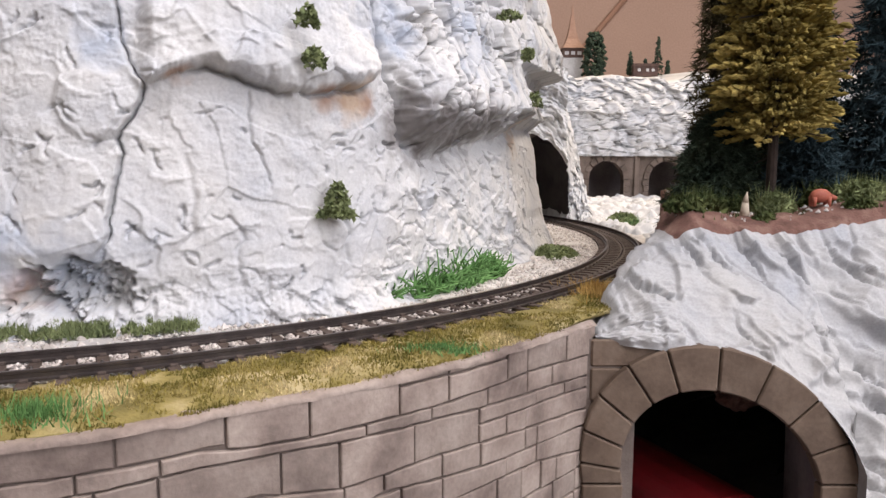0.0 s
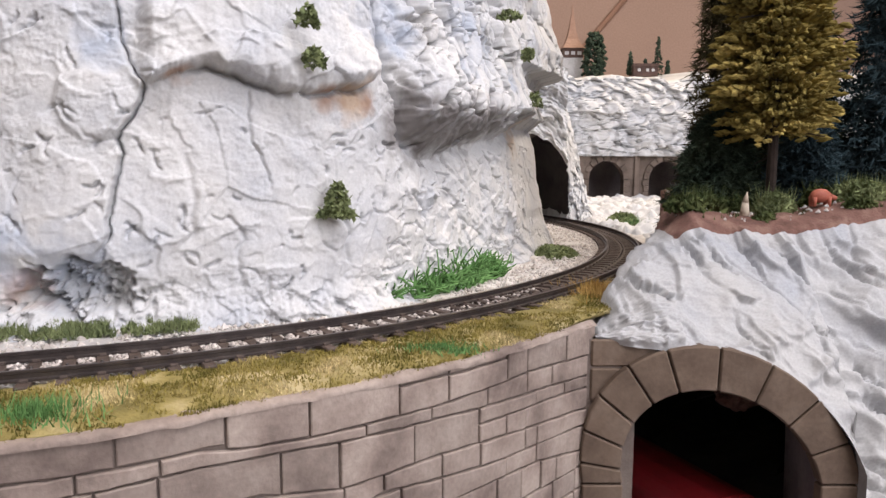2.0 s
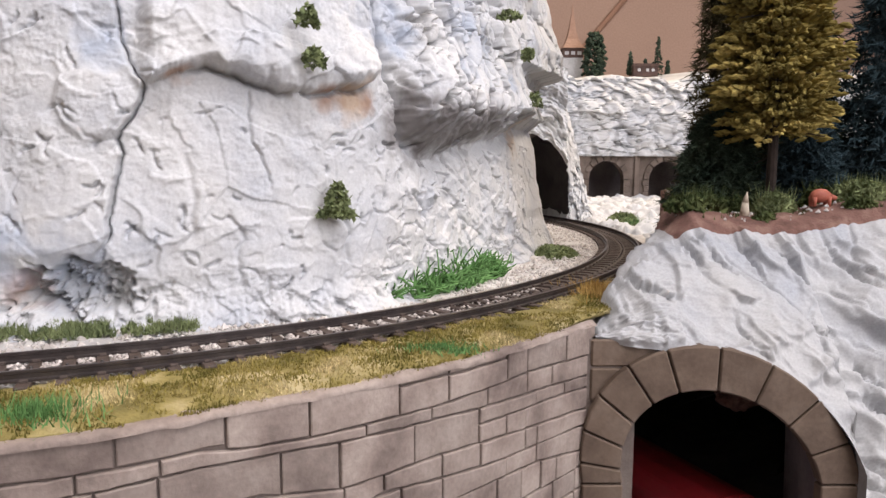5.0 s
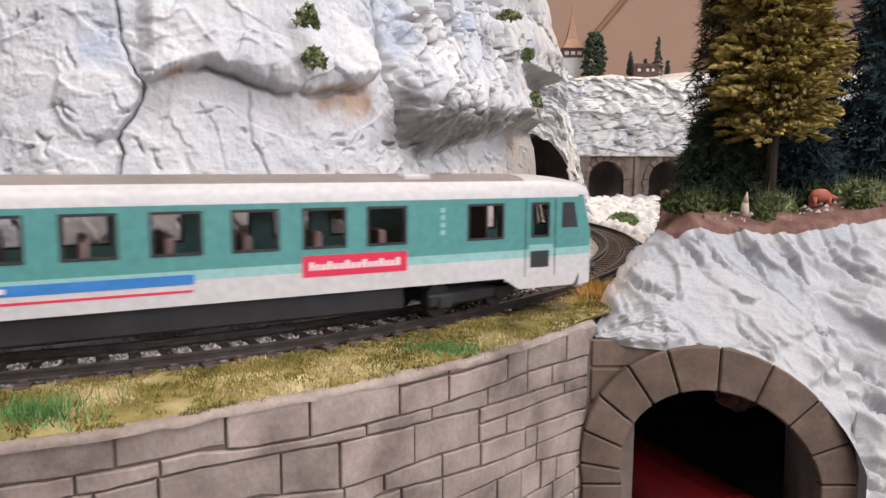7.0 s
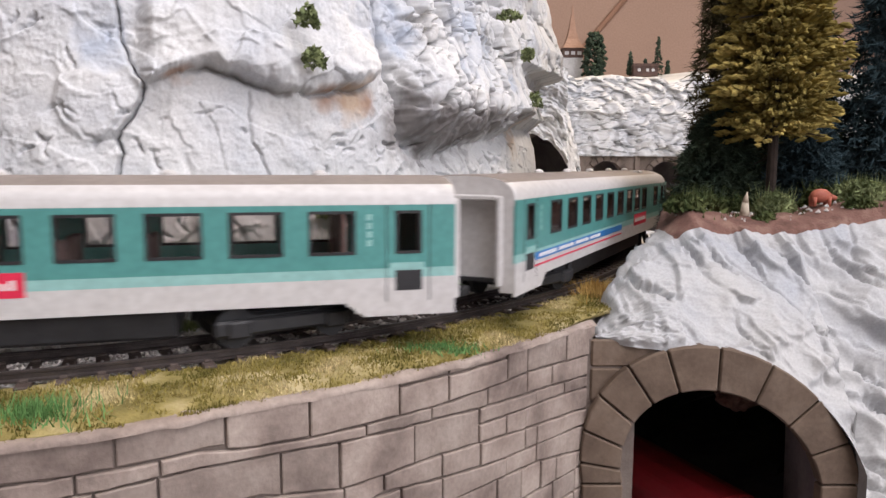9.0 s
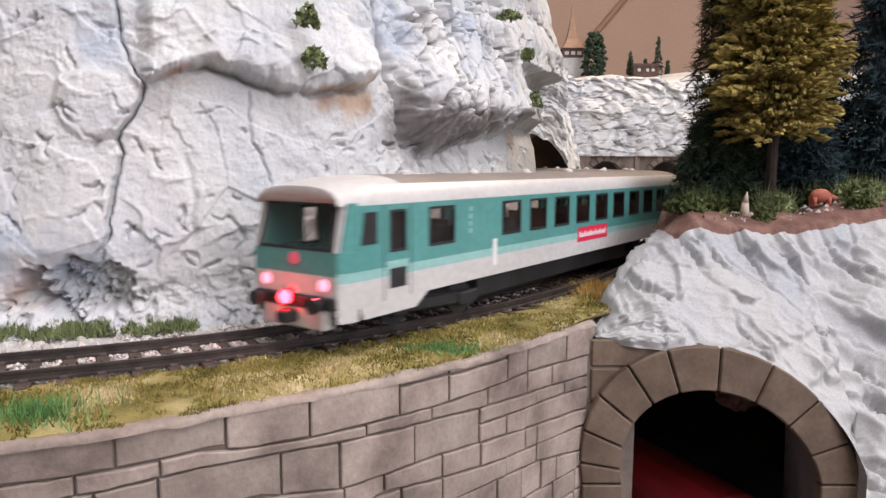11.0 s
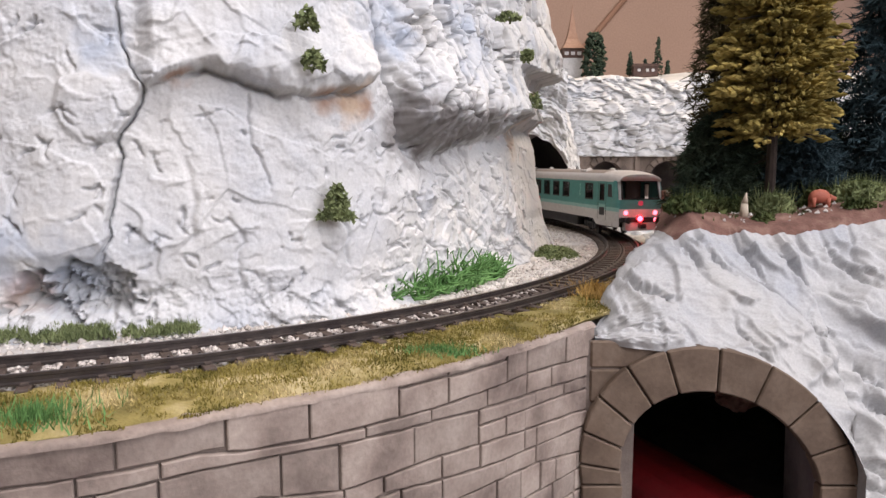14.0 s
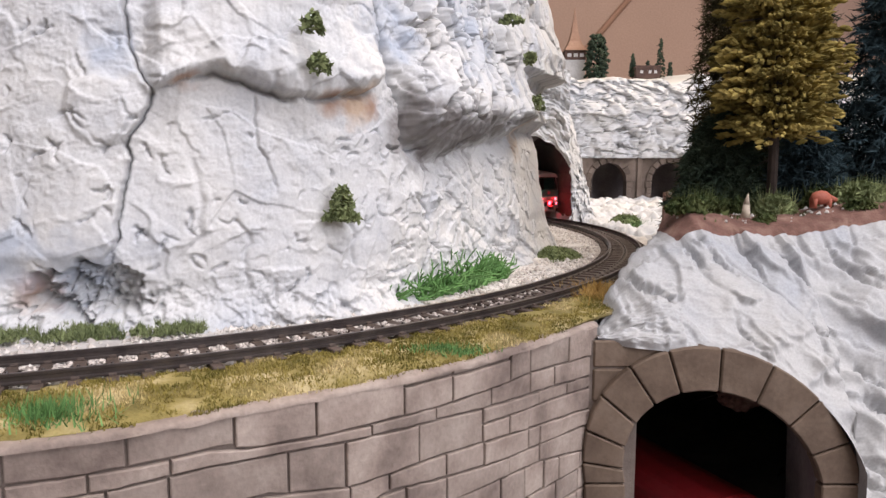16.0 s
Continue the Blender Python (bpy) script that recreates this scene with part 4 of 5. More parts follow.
    tagged(ob, "white plaster rock flank beside the track", "rock", kind="structure")
    ob = sheet("soil", P[i0:, nf + 3:], M_SOIL)
    tagged(ob, "reddish brown soil on the rock's top", "ground", kind="structure")
    return P[i0 + 2:, nf + 6:]


def on_soil(x, y):
    """The soil's height (mm) under a point."""
    p = PLATEAU.reshape(-1, 3)
    return float(p[np.argmin((p[:, 0] - x) ** 2 + (p[:, 1] - y) ** 2), 2])


# ---------------------------------------------------------------- far rocks
def far_rocks():
    # rock round the upper tunnel mouth
    a = np.linspace(0, 1, 150)
    b = np.linspace(0, 1, 150)
    A, B = np.meshgrid(a, b, indexing="ij")
    # right pier of the mouth
    Z = -8 + B * 137
    right = poly([(-8, 139), (0, 136), (60, 123), (90, 115), (110, 109), (130, 100)], Z)
    left = 108 - 26 * sstep(0.45, 1, B)
    X = left + A * (right - left)
    Y = 612 + 34 * A + 14 * B
    pv, pe = plates(A * 5 + 0.5 * fbm(A * 6, B * 20, 2), B * 22)
    D = 4.5 * ridged(A * 3 + 3, B * 13, 4, 0.65) + 2.6 * pv + 3.5 * fbm(A * 8, B * 34, 3)
    P = np.stack([X - 0.3 * D, Y - D * 0.9, Z + 0 * D], -1)
    ob = sheet("rock_pier", P, M_ROCK_FAR)
    tagged(ob, "rough cream-white rock beside the upper tunnel mouth", "rock", kind="structure")
    # rock over the mouth
    T, S = np.meshgrid(np.linspace(0, 1, 170), np.linspace(0, 1, 110), indexing="ij")
    pv, pe = plates(T * 17 + 0.6 * fbm(T * 20, S * 9, 2), S * 9)
    D = 5 * ridged(T * 9, S * 5, 4, 0.6) + 2.4 * pv + 2.0 * fbm(T * 30, S * 16, 3)
    X = -60 + 166 * T
    Z = 71 - 24 * np.maximum(0, (T - 0.80) / 0.20) ** 2 + S * (59 + 24 * np.maximum(0, (T - 0.80) / 0.20) ** 2)
    P = np.stack([X + 0 * Z, 613 - D + 10 * S, Z + 2 * fbm(T * 14, S * 0, 2)], -1)
    ob = sheet("rock_lintel", P, M_ROCK_FAR)
    tagged(ob, "cream-white rock over the upper tunnel mouth", "rock", kind="structure")
    # bore, its shade deepened by a dark colour
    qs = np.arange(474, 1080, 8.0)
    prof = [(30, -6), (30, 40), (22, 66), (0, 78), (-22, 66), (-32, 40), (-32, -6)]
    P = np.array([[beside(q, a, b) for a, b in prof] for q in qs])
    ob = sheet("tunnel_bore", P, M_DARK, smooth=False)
    tagged(ob, "inside of the upper tunnel, its shade put into a dark colour", "tunnel", kind="structure")
    # snow-white bank and background rock over the arcade
    xs = np.linspace(60, 620, 260)
    v = np.linspace(0, 1, 150)
    X, V = np.meshgrid(xs, v, indexing="ij")
    Z = 57 + V * 100 + 6 * sstep(0.8, 1, V) * fbm(X / 30, X * 0, 3)
    ov = sstep(0, 0.25, V)
    pv, pe = plates(X / 22 + 2 * fbm(X / 40, Z / 40, 2), Z / 22)
    pv2, pe2 = plates((X + 6 * fbm(X / 14, Z / 14, 2)) / 16, (Z + 6 * fbm(X / 14 + 5, Z / 14, 2)) / 14)
    D = 4.5 * pv + 3.5 * pv2 - 4.5 * np.exp(-(pe2 / 0.05) ** 2) - 4.0 * np.exp(-(pe / 0.05) ** 2) + 1.6 * ridged(X / 22, Z / 22, 3, 0.6) + 1.2 * fbm(X / 6, Z / 6, 3)
    Y = 893 - D + 30 * V ** 3
    P = np.stack([X, Y, Z], -1)
    back = P[:, -1:, :].copy()
    back[:, :, 1] += 260
    back[:, :, 2] += 26
    midp = P[:, -1:, :].copy()
    midp[:, :, 1] += 20
    midp[:, :, 2] += 4
    ob = sheet("background_rock", np.concatenate([P, midp, back], 1), M_ROCK_FAR)
    tagged(ob, "lumpy cream-white rock above the stone arcade", "rock", kind="structure")
    xs = np.linspace(60, 700, 300)
    v = np.linspace(0, 1, 200)
    X, V = np.meshgrid(xs, v, indexing="ij")
    Y = 430 + 475 * V
    Z = -9 + 11 * V + 4.5 * ridged(X / 26, Y / 30, 4, 0.6) * sstep(0, 0.1, V) + 2.2 * fbm(X / 7, Y / 8, 3)
    for i in range(X.shape[0]):
        for j in range(X.shape[1]):
            r = math.hypot(X[i, j] - CX, Y[i, j] - CY)
            if r < RAD + 24:
                Z[i, j] = -7
    ob = sheet("white_bank", np.stack([X, Y, Z], -1), M_ROCK_FAR)
    tagged(ob, "white uneven plaster bank before the arcade", "ground", kind="structure")


def arcade():
    th = thing("stone_arcade", None, "brown stone arcade wall with dark arches under the rock", "arcade")
    Y = 900.0
    centres = [206, 282, 358, 434]
    r, zs = 22.0, 28.0
    for c in centres:
        for s0, s1 in ((-38, -r), (r, 38)):
            part("pier", box(c + s0, c + s1, Y, Y + 14, -4, zs), M_ARCADE, th)
        pts = [(c - 38, 62), (c - 38, zs + 0.2)] + [(c + r * math.cos(radians(a)), zs + 0.2 + r * 1.05 * math.sin(radians(a))) for a in range(180, -1, -15)] + [(c + 38, zs + 0.2), (c + 38, 62)]
        part("spandrel", prism(pts, Y, Y + 14), M_ARCADE, th)
    for c in centres:
        k = 9
        for i in range(k):
            a0, a1 = 180 * i / k, 180 * (i + 1) / k
            pts = [(c + (r + 7) * math.cos(radians(a)), zs + (r + 7) * 1.05 * math.sin(radians(a))) for a in (a0 + 1.5, a1 - 1.5)]
            pts += [(c + r * math.cos(radians(a)), zs + r * 1.05 * math.sin(radians(a))) for a in (a1 - 1.5, a0 + 1.5)]
            part("stone", prism(pts, Y - 2.5, Y + 4), M_ARCADE, th)
        for sgn in (-1, 1):
            for i in range(4):
                a, b = sorted((c + sgn * r, c + sgn * (r + 6.5 + (i % 2) * 1.5)))
                part("stone", box(a, b, Y - 2.5, Y + 4, -3 + i * 7.7, 4.3 + i * 7.7, 0.4), M_ARCADE, th)
        part("pilaster", box(c + 35, c + 41, Y - 4, Y + 4, -4, 58, 0.6), M_ARCADE, th)
    # added dark sheets behind and above the arches keep the openings in shade
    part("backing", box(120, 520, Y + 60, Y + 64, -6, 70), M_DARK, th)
    part("shade_lid", box(120, 520, Y + 15, Y + 60, 60, 64), M_DARK, th)


def church():
    th = thing("church_tower", pose(0.196, 1.115, 0.150), "white model church tower with a pointed brown spire", "church tower")
    part("shaft", box(-15, 15, -13, 13, 0, 58, 0.5), M_TOWER, th)
    part("belfry", box(-16, 16, -14, 14, 58, 72, 0.4), M_TIMBER, th)
    for x in (-9.5, 0, 9.5):
        part("louvre", box(x - 3, x + 3, -15, -13.6, 62, 67, 0.3), M_TOWER, th)
    prof = [(0, 24), (6, 18), (14, 12.5), (26, 8), (44, 4), (66, 0.6)]
    bm = bmesh.new()
    rings = []
    for h, r in prof:
        rings.append([bm.verts.new((r * math.cos(radians(45 + 90 * k)) * MM * 1.0, r * math.sin(radians(45 + 90 * k)) * MM, (72 + h) * MM)) for k in range(4)])
    for a, b in zip(rings, rings[1:]):
        for k in range(4):
            bm.faces.new((a[k], a[(k + 1) % 4], b[(k + 1) % 4], b[k]))
    bm.faces.new(rings[0][::-1])
    bm.faces.new(rings[-1])
    part("spire", bm, M_SPIRE, th)


# ---------------------------------------------------------------- trees
def tuft_crown(count, shape, tuft, seed, stretch=1.6, tip_out=1.0):
    """A crown of many small pointed clumps; shape(t) gives the radius at height t (0 to 1), in mm, height by shape.h."""
    r = np.random.RandomState(seed)
    V, F = [], []
    radius, h0, h1 = shape
    for _ in range(count):
        t = r.uniform(0, 1)
        R = radius(t)
        a = r.uniform(0, 2 * math.pi)
        R *= 1 + 0.13 * math.sin(a * 5 + t * 31) + 0.10 * math.sin(a * 9 - t * 57)
        f = r.uniform(0.30, 1.0) ** 0.45
        c = np.array([R * f * math.cos(a), R * f * math.sin(a), h0 + (h1 - h0) * t - 0.15 * R * f])
        d = np.array([math.cos(a), math.sin(a), r.uniform(-0.45, 0.25)])
        d /= np.linalg.norm(d)
        s = tuft * r.uniform(0.6, 1.3)
        u = np.cross(d, [0, 0, 1.0])
        u /= np.linalg.norm(u)
        w = np.cross(u, d)
        k = len(V)
        V.append(c - d * s * stretch)
        n = 5
        for i in range(n):
            b = 2 * math.pi * i / n + r.uniform(-0.4, 0.4)
            V.append(c + (u * math.cos(b) + w * math.sin(b)) * s * r.uniform(0.6, 1.1) + d * s * r.uniform(-0.2, 0.5))
        V.append(c + d * s * stretch * r.uniform(0.5, 1.0))
        for i in range(n):
            j = (i + 1) % n
            F += [(k, k + 1 + j, k + 1 + i), (k + n + 1, k + 1 + i, k + 1 + j)]
    return ([tuple(np.array(v) * MM) for v in V], F)


def bough_crown(boughs, shape, tuft, seed, per=20):
    """A crown of separate boughs, each a spray of pointed tufts that fans out towards its tip."""
    r = np.random.RandomState(seed)
    V, F = [], []
    radius, h0, h1 = shape
    for b in range(boughs):
        t = min(max((b + r.uniform(-14, 14)) / boughs, 0), 1) ** 1.05
        a = b * 2.39996 + r.uniform(-0.3, 0.3)
        R = radius(t) * r.uniform(0.78, 1.16)
        out, side = np.array([math.cos(a), math.sin(a), 0]), np.array([-math.sin(a), math.cos(a), 0])
        rise = r.uniform(-0.75, 0.05)
        for i in range(per):
            f = 0.30 + 0.70 * (i + r.uniform(0, 1)) / per
            fan = r.uniform(-1, 1)
            p = out * R * f * (1 - 0.12 * fan * fan) + side * fan * R * 0.26 * math.sin(min(f, 0.9) * 3.1) + np.array([0, 0, h0 + (h1 - h0) * t + R * (rise * f + 0.16 * f * f) + r.uniform(-0.7, 0.7)])
            d = out + side * fan * 0.8 + np.array([0, 0, r.uniform(-0.35, 0.35)])
            d /= np.linalg.norm(d)
            u = np.cross(d, [0, 0, 1.0])
            u /= np.linalg.norm(u)
            w = np.cross(u, d)
            s = tuft * r.uniform(0.7, 1.25)
            k = len(V)
            V.append(p - d * s * 1.5)
            for j in range(5):
                c = 2 * math.pi * j / 5 + r.uniform(-0.3, 0.3)
                V.append(p + (u * math.cos(c) + w * math.sin(c)) * s * r.uniform(0.5, 0.8) + d * s * r.uniform(0.2, 0.9))
            V.append(p + d * s * r.uniform(1.5, 2.3))
            for j in range(5):
                n = (j + 1) % 5
                F += [(k, k + 1 + n, k + 1 + j), (k + 6, k + 1 + j, k + 1 + n)]
    return ([tuple(v * MM) for v in V], F)


def needle_crown(branches, shape, seed, needle=5.0, width=0.5, per=26, droop=0.35):
    """A crown of thin boughs set with needles."""
    r = np.random.RandomState(seed)
    V, F = [], []
    radius, h0, h1 = shape
    for _ in range(branches):
        t = r.uniform(0, 1) ** 1.1
        R = radius(t) * r.uniform(0.75, 1.1)
        a = r.uniform(0, 2 * math.pi)
        base = np.array([0, 0, h0 + (h1 - h0) * t])
        tip = base + np.array([R * math.cos(a), R * math.sin(a), -droop * R + r.uniform(-3, 3)])
        for k in range(per):
            f = r.uniform(0.15, 1.0)
            p = base + (tip - base) * f
            d = r.normal(size=3) + (tip - base) / max(R, 1) * 1.0
            d /= np.linalg.norm(d)
            L = needle * r.uniform(0.6, 1.2)
            u = np.cross(d, r.normal(size=3))
            u *= width / 2 / np.linalg.norm(u)
            i = len(V)
            V += [p - u, p + u, p + d * L]
            F.append((i, i + 1, i + 2))
    return ([tuple(np.array(v) * MM) for v in V], F)


def tree(name, m, label, trunk_h, trunk_r, crown, mat, group="conifers on the rock"):
    th = thing(name, m, label, "tree", group)
    bm = cyl((0, 0, -4), (0, 0, trunk_h), trunk_r, trunk_r * 0.25, 9)
    r = random.Random(int(trunk_h * 10))
    for i in range(14):
        z = trunk_h * (0.12 + 0.06 * i)
        a = r.uniform(0, 6.28)
        R = trunk_h * 0.12
        bm = cyl((0, 0, z), (R * math.cos(a), R * math.sin(a), z - R * 0.2), 0.6, 0.15, 5, bm)
    part("trunk", bm, M_BARK, th)
    part("crown", crown, mat, th)
    return th


def trees():
    spruce = (lambda t: 25.0 * (1 - t) ** 0.6 * (0.80 + 0.9 * min(t / 0.12, 1) * 0.25) + 2, 37, 192)
    tree("spruce_tree", pose(0.1385, 0.300, on_soil(138.5, 300) * MM), "tall yellow-green spruce with blunt tufted branches", 195, 2.3, bough_crown(800, spruce, 1.5, 4), M_SPRUCE)
    fir = (lambda t: 23 * (1 - t) ** 0.6 + 2, 6, 175)
    tree("fir_tree", pose(0.1425, 0.357, on_soil(142.5, 357) * MM), "dark brown-green fir with fine needles behind the spruce", 155, 2.6, needle_crown(1300, fir, 5, 6, 0.7, 30), M_BROWNFIR)
    fir = (lambda t: 40 * (1 - t) ** 0.8 + 2, 6, 170)
    tree("fir_tree", pose(0.222, 0.345, on_soil(222, 345) * MM), "dark blue-green fir with fine needles", 175, 2.8, needle_crown(1700, fir, 6, 6, 0.85, 32), M_BLUEFIR)
    tree("fir_tree", pose(0.180, 0.385, on_soil(180, 385) * MM), "dark green fir with dense needles", 165, 2.8, needle_crown(1500, fir, 7, 6, 0.85, 32), M_FIR)
    low = (lambda t: 23 * (1 - t) ** 0.6 + 2, 0, 48)
    tree("fir_tree", pose(0.133, 0.334, on_soil(133, 334) * MM), "low dark green fir on the soil", 50, 1.8, needle_crown(500, low, 8, 5, 0.6), M_FIR)
    low = (lambda t: 20 * (1 - t) ** 0.5 + 2, 0, 40)
    tree("fir_tree", pose(0.121, 0.320, on_soil(121, 320) * MM), "low dark blue-green fir at the soil's edge", 40, 1.6, needle_crown(700, low, 12, 5, 0.7), M_FIR)
    low = (lambda t: 24 * (1 - t) ** 0.6 + 2, 0, 40)
    tree("fir_tree", pose(0.165, 0.325, on_soil(165, 325) * MM), "low dark blue-green fir on the soil", 42, 1.6, needle_crown(450, low, 9, 5, 0.6), M_BLUEFIR)
    # far trees on the background rock
    ball = (lambda t: 15 * math.sqrt(max(0.0, 1 - ((t - 0.45) / 0.58) ** 2)) + 1, 4, 76)
    tree("round_tree", pose(0.224, 1.080, 0.165), "rounded dark green tree beside the church tower", 50, 2, tuft_crown(700, ball, 2.6, 11), M_FIR, "trees on the background rock")
    for x, y, h, s in ((0.273, 1.06, 34, 1), (0.295, 1.06, 24, 2), (0.313, 1.06, 56, 3), (0.328, 1.06, 22, 4)):
        cone = (lambda t, h=h: h * 0.17 * (1 - t) * (0.7 + 0.3 * ((t * 6) % 1)) + 0.5, 2, h)
        tree("small_fir", pose(x, y, 0.176), "tiny dark fir standing on cream-white rock", h, 1.2, tuft_crown(160, cone, 1.8, 20 + s), M_FIR, "trees on the background rock")


def plant_bed():
    """The little greens on cliff, verge and soil."""
    def clump(name, cx, cy, cz, rx, ry, rz, n, size, mat, label, seed):
        r = np.random.RandomState(seed)
        th = thing(name, pose(cx * MM, cy * MM, cz * MM), label, "plant")
        V, F = [], []
        for _ in range(n):
            p = r.normal(size=3)
            p = p / np.linalg.norm(p) * r.uniform(0.3, 1) ** 0.5 * np.array([rx, ry, rz])
            p[2] = abs(p[2])
            k = len(V)
            d = r.normal(size=3) * size * 0.5
            e = r.normal(size=3) * size * 0.5
            f = r.normal(size=3) * size * 0.5
            V += [p + d, p + e, p + f, p - (d + e) * 0.5]
            F += [(k, k + 1, k + 2), (k, k + 3, k + 1), (k + 1, k + 3, k + 2)]
        part("leaves", ([tuple(v * MM) for v in V], F), mat, th)
        return th
    # bright green bush by the line
    r = np.random.RandomState(8)
    th = thing("green_bush", pose(0.0030, 0.2900, -0.0040), "bright green branching lichen bush at the cliff foot", "plant")
    bm = None
    for i in range(560):
        a = r.uniform(0, 6.28)
        R = r.uniform(0, 1) ** 0.5
        x, y = R * 47 * math.cos(a), R * 10 * math.sin(a)
        x, y = 0.53 * x - 0.85 * y, 0.85 * x + 0.53 * y
        z0 = 0
        p = np.array([x, y, z0])
        d = np.array([r.normal() * 0.6, r.normal() * 0.6, 1.0])
        for k in range(4):
            q = p + d / np.linalg.norm(d) * r.uniform(2.7, 4.9) * (1.3 - R * 0.6)
            bm = cyl(p, q, 0.62 - 0.1 * k, 0.52 - 0.1 * k, 5, bm)
            p = q
            d = d + r.normal(size=3) * 1.0
            d[2] = abs(d[2]) * 0.85
    part("lichen", bm, M_GREEN, th)
    clump("moss_patch", 62.5, 400.0, -4.5, 14.0, 30.0, 3.6, 3600, 1.6, M_TURF, "olive green moss cushion on the gravel by the tunnel", 61)
    clump("green_shrub", 152.0, 598.0, -7.0, 15.0, 9.0, 13.0, 1100, 2.6, M_TURF, "small dark green shrub on white rubble", 62)
    clump("fir_sprig", -34.5, 230.0, 29.0, 6.4, 2.0, 3.0, 380, 1.5, M_TURF, "small dark green conifer sprig glued on the cliff", 1)
    clump("fir_sprig", -34.5, 230.5, 31.5, 4.0, 2.0, 9.0, 360, 1.4, M_TURF, "small dark green conifer sprig glued on the cliff", 2)
    for k, (x, y, z, rx, rz) in enumerate(((-42, 224, 88, 4, 7), (-40, 223, 76, 4, 6), (29, 322, 110, 6, 4), (46, 362, 75, 4, 9), (40, 345, 96, 3, 6))):
        clump("moss_patch", x, y, z, rx, 2.5, rz, 160, 1.5, M_TURF, "olive green moss tuft in a cliff crevice", 30 + k)
    # turf at the near foot of the cliff and where the line turns
    r = np.random.RandomState(41)
    q, n, _ = along(CLIFF_PLAN, np.minimum(r.uniform(-30, 50, 9000), 50 - np.abs(r.normal(size=9000)) * 7) + U0)
    off = r.uniform(2, 13, 9000)
    p = np.concatenate([q + n * off[:, None], (-4.0 + 1.5 * r.uniform(0, 1, 9000) - 0.12 * (off - 3))[:, None] + 1.6], 1)
    keep = fbm(p[:, 0] / 8, p[:, 1] / 8, 2) > -0.5
    blades("cliff_foot_turf", p[keep], 2.2, 0.5, M_TURF, "dark green turf along the cliff foot", lean=1.2, seed=9)
    a = r.uniform(0, 6.28, 5000)
    R = np.sqrt(r.uniform(0, 1, 5000)) * (1 + 0.25 * np.sin(a * 3))
    p = np.stack([64 + 9 * R * np.cos(a) + 5 * R * np.sin(a), 402 + 30 * R * np.sin(a), -3.8 + 0.8 * (1 - R)], 1)
    blades("curve_turf", p, 1.7, 0.55, M_TURF, "dull green turf inside the curve of the track", lean=1.2, seed=10)
    for k, (x, y, rx, ry, n, size, col, lab) in enumerate(((-1, 184.5, 9, 4, 1100, 2.4, M_GREEN, "fresh green grass tuft at the wall's edge"), (-80, 134, 9, 6, 700, 4.0, M_GREEN, "long fresh green grass tuft at the wall's edge"),
                                                      (59, 268, 7, 14, 1300, 5.5, M_STRAW, "dry straw tuft beside the track"), (157, 600, 9, 12, 500, 9.0, M_GREEN, "spiky green shrub on the white bank"))):
        a = r.uniform(0, 6.28, n)
        R = np.abs(r.normal(size=n)) * 0.75
        p = np.stack([x + rx * R * np.cos(a), y + ry * R * np.sin(a), -3.4 + 0 * R], 1)
        blades("grass_tuft", p, size, 0.4, col, lab, lean=1.35, seed=50 + k)
    for k, (x, y, rx, ry, rz, n, mat, label) in enumerate((
            (99, 289, 8, 6, 5, 1100, M_WEED, "dark green leafy weed on the soil's edge"), (108, 298, 11, 7, 9, 1700, M_WEED, "dense dark green shrub on the soil"),
            (139, 297, 9, 5, 9, 1300, M_TURF, "dull green bushy shrub before the spruce"), (124, 303, 9, 6, 7, 1000, M_WEED, "dense dark green shrub on the soil"),
            (176, 298, 14, 7, 8, 1900, M_TURF, "dull green low shrub on brown soil"), (161, 302, 8, 5, 8, 900, M_WEED, "dark green leafy weed behind the figurine"),
            (130, 286, 5, 3, 3, 260, M_WEED, "small dark weed on brown soil"), (168, 285, 6, 3, 3, 300, M_WEED, "small dark weed on brown soil"))):
        th = clump("soil_shrub", x, y, on_soil(x, y) - 1.0, rx, ry, rz, n, 2.0, mat, label, 70 + k)
        a = r.uniform(0, 6.28, n // 5)
        R = np.sqrt(r.uniform(0, 1, n // 5)) * 0.8
        blades("spike_tuft", np.stack([rx * R * np.cos(a), ry * R * np.sin(a), 0 * R], 1), rz * 1.35, 0.6, mat, "", lean=0.9, seed=90 + k, parent=th)
    # weeds on the soil
    pts = PLATEAU.reshape(-1, 3)
    pts = pts[(pts[:, 2] > 15) & (pts[:, 0] < 230)]
    i = r.randint(0, len(pts), 16000)
    p = pts[i] + np.stack([r.uniform(-1.5, 1.5, 16000), r.uniform(-1.5, 1.5, 16000), 0 * i], 1)
    keep = fbm(p[:, 0] / 7, p[:, 1] / 7, 3) + sstep(274, 315, p[:, 1]) * 0.6 > 0.7
    blades("soil_weeds", p[keep], 2.2, 0.5, M_WEED, "dull green weeds on the brown soil", lean=0.9, seed=12)
    pebbles = r.randint(0, len(pts), 500)
    V, F = [], []
    for k in pebbles:
        c, z = pts[k], r.uniform(0.4, 1.3)
        b = len(V)
        for d in ((1, 0, 0), (-1, 0, 0), (0, 1, 0), (0, -1, 0), (0, 0, 1), (0, 0, -1)):
            V.append(tuple((c + np.array(d) * z * r.uniform(0.6, 1.3)) * MM))
        for g, h in ((0, 2), (2, 1), (1, 3), (3, 0)):
            F += [(b + g, b + h, b + 4), (b + h, b + g, b + 5)]
    me = bpy.data.meshes.new("soil_crumbs")
    me.from_pydata(V, [], F)
    me.materials.append(M_DEBRIS)
    tagged(new("soil_crumbs", me), "pale crumbs scattered on the soil", "gravel", kind="stuff")


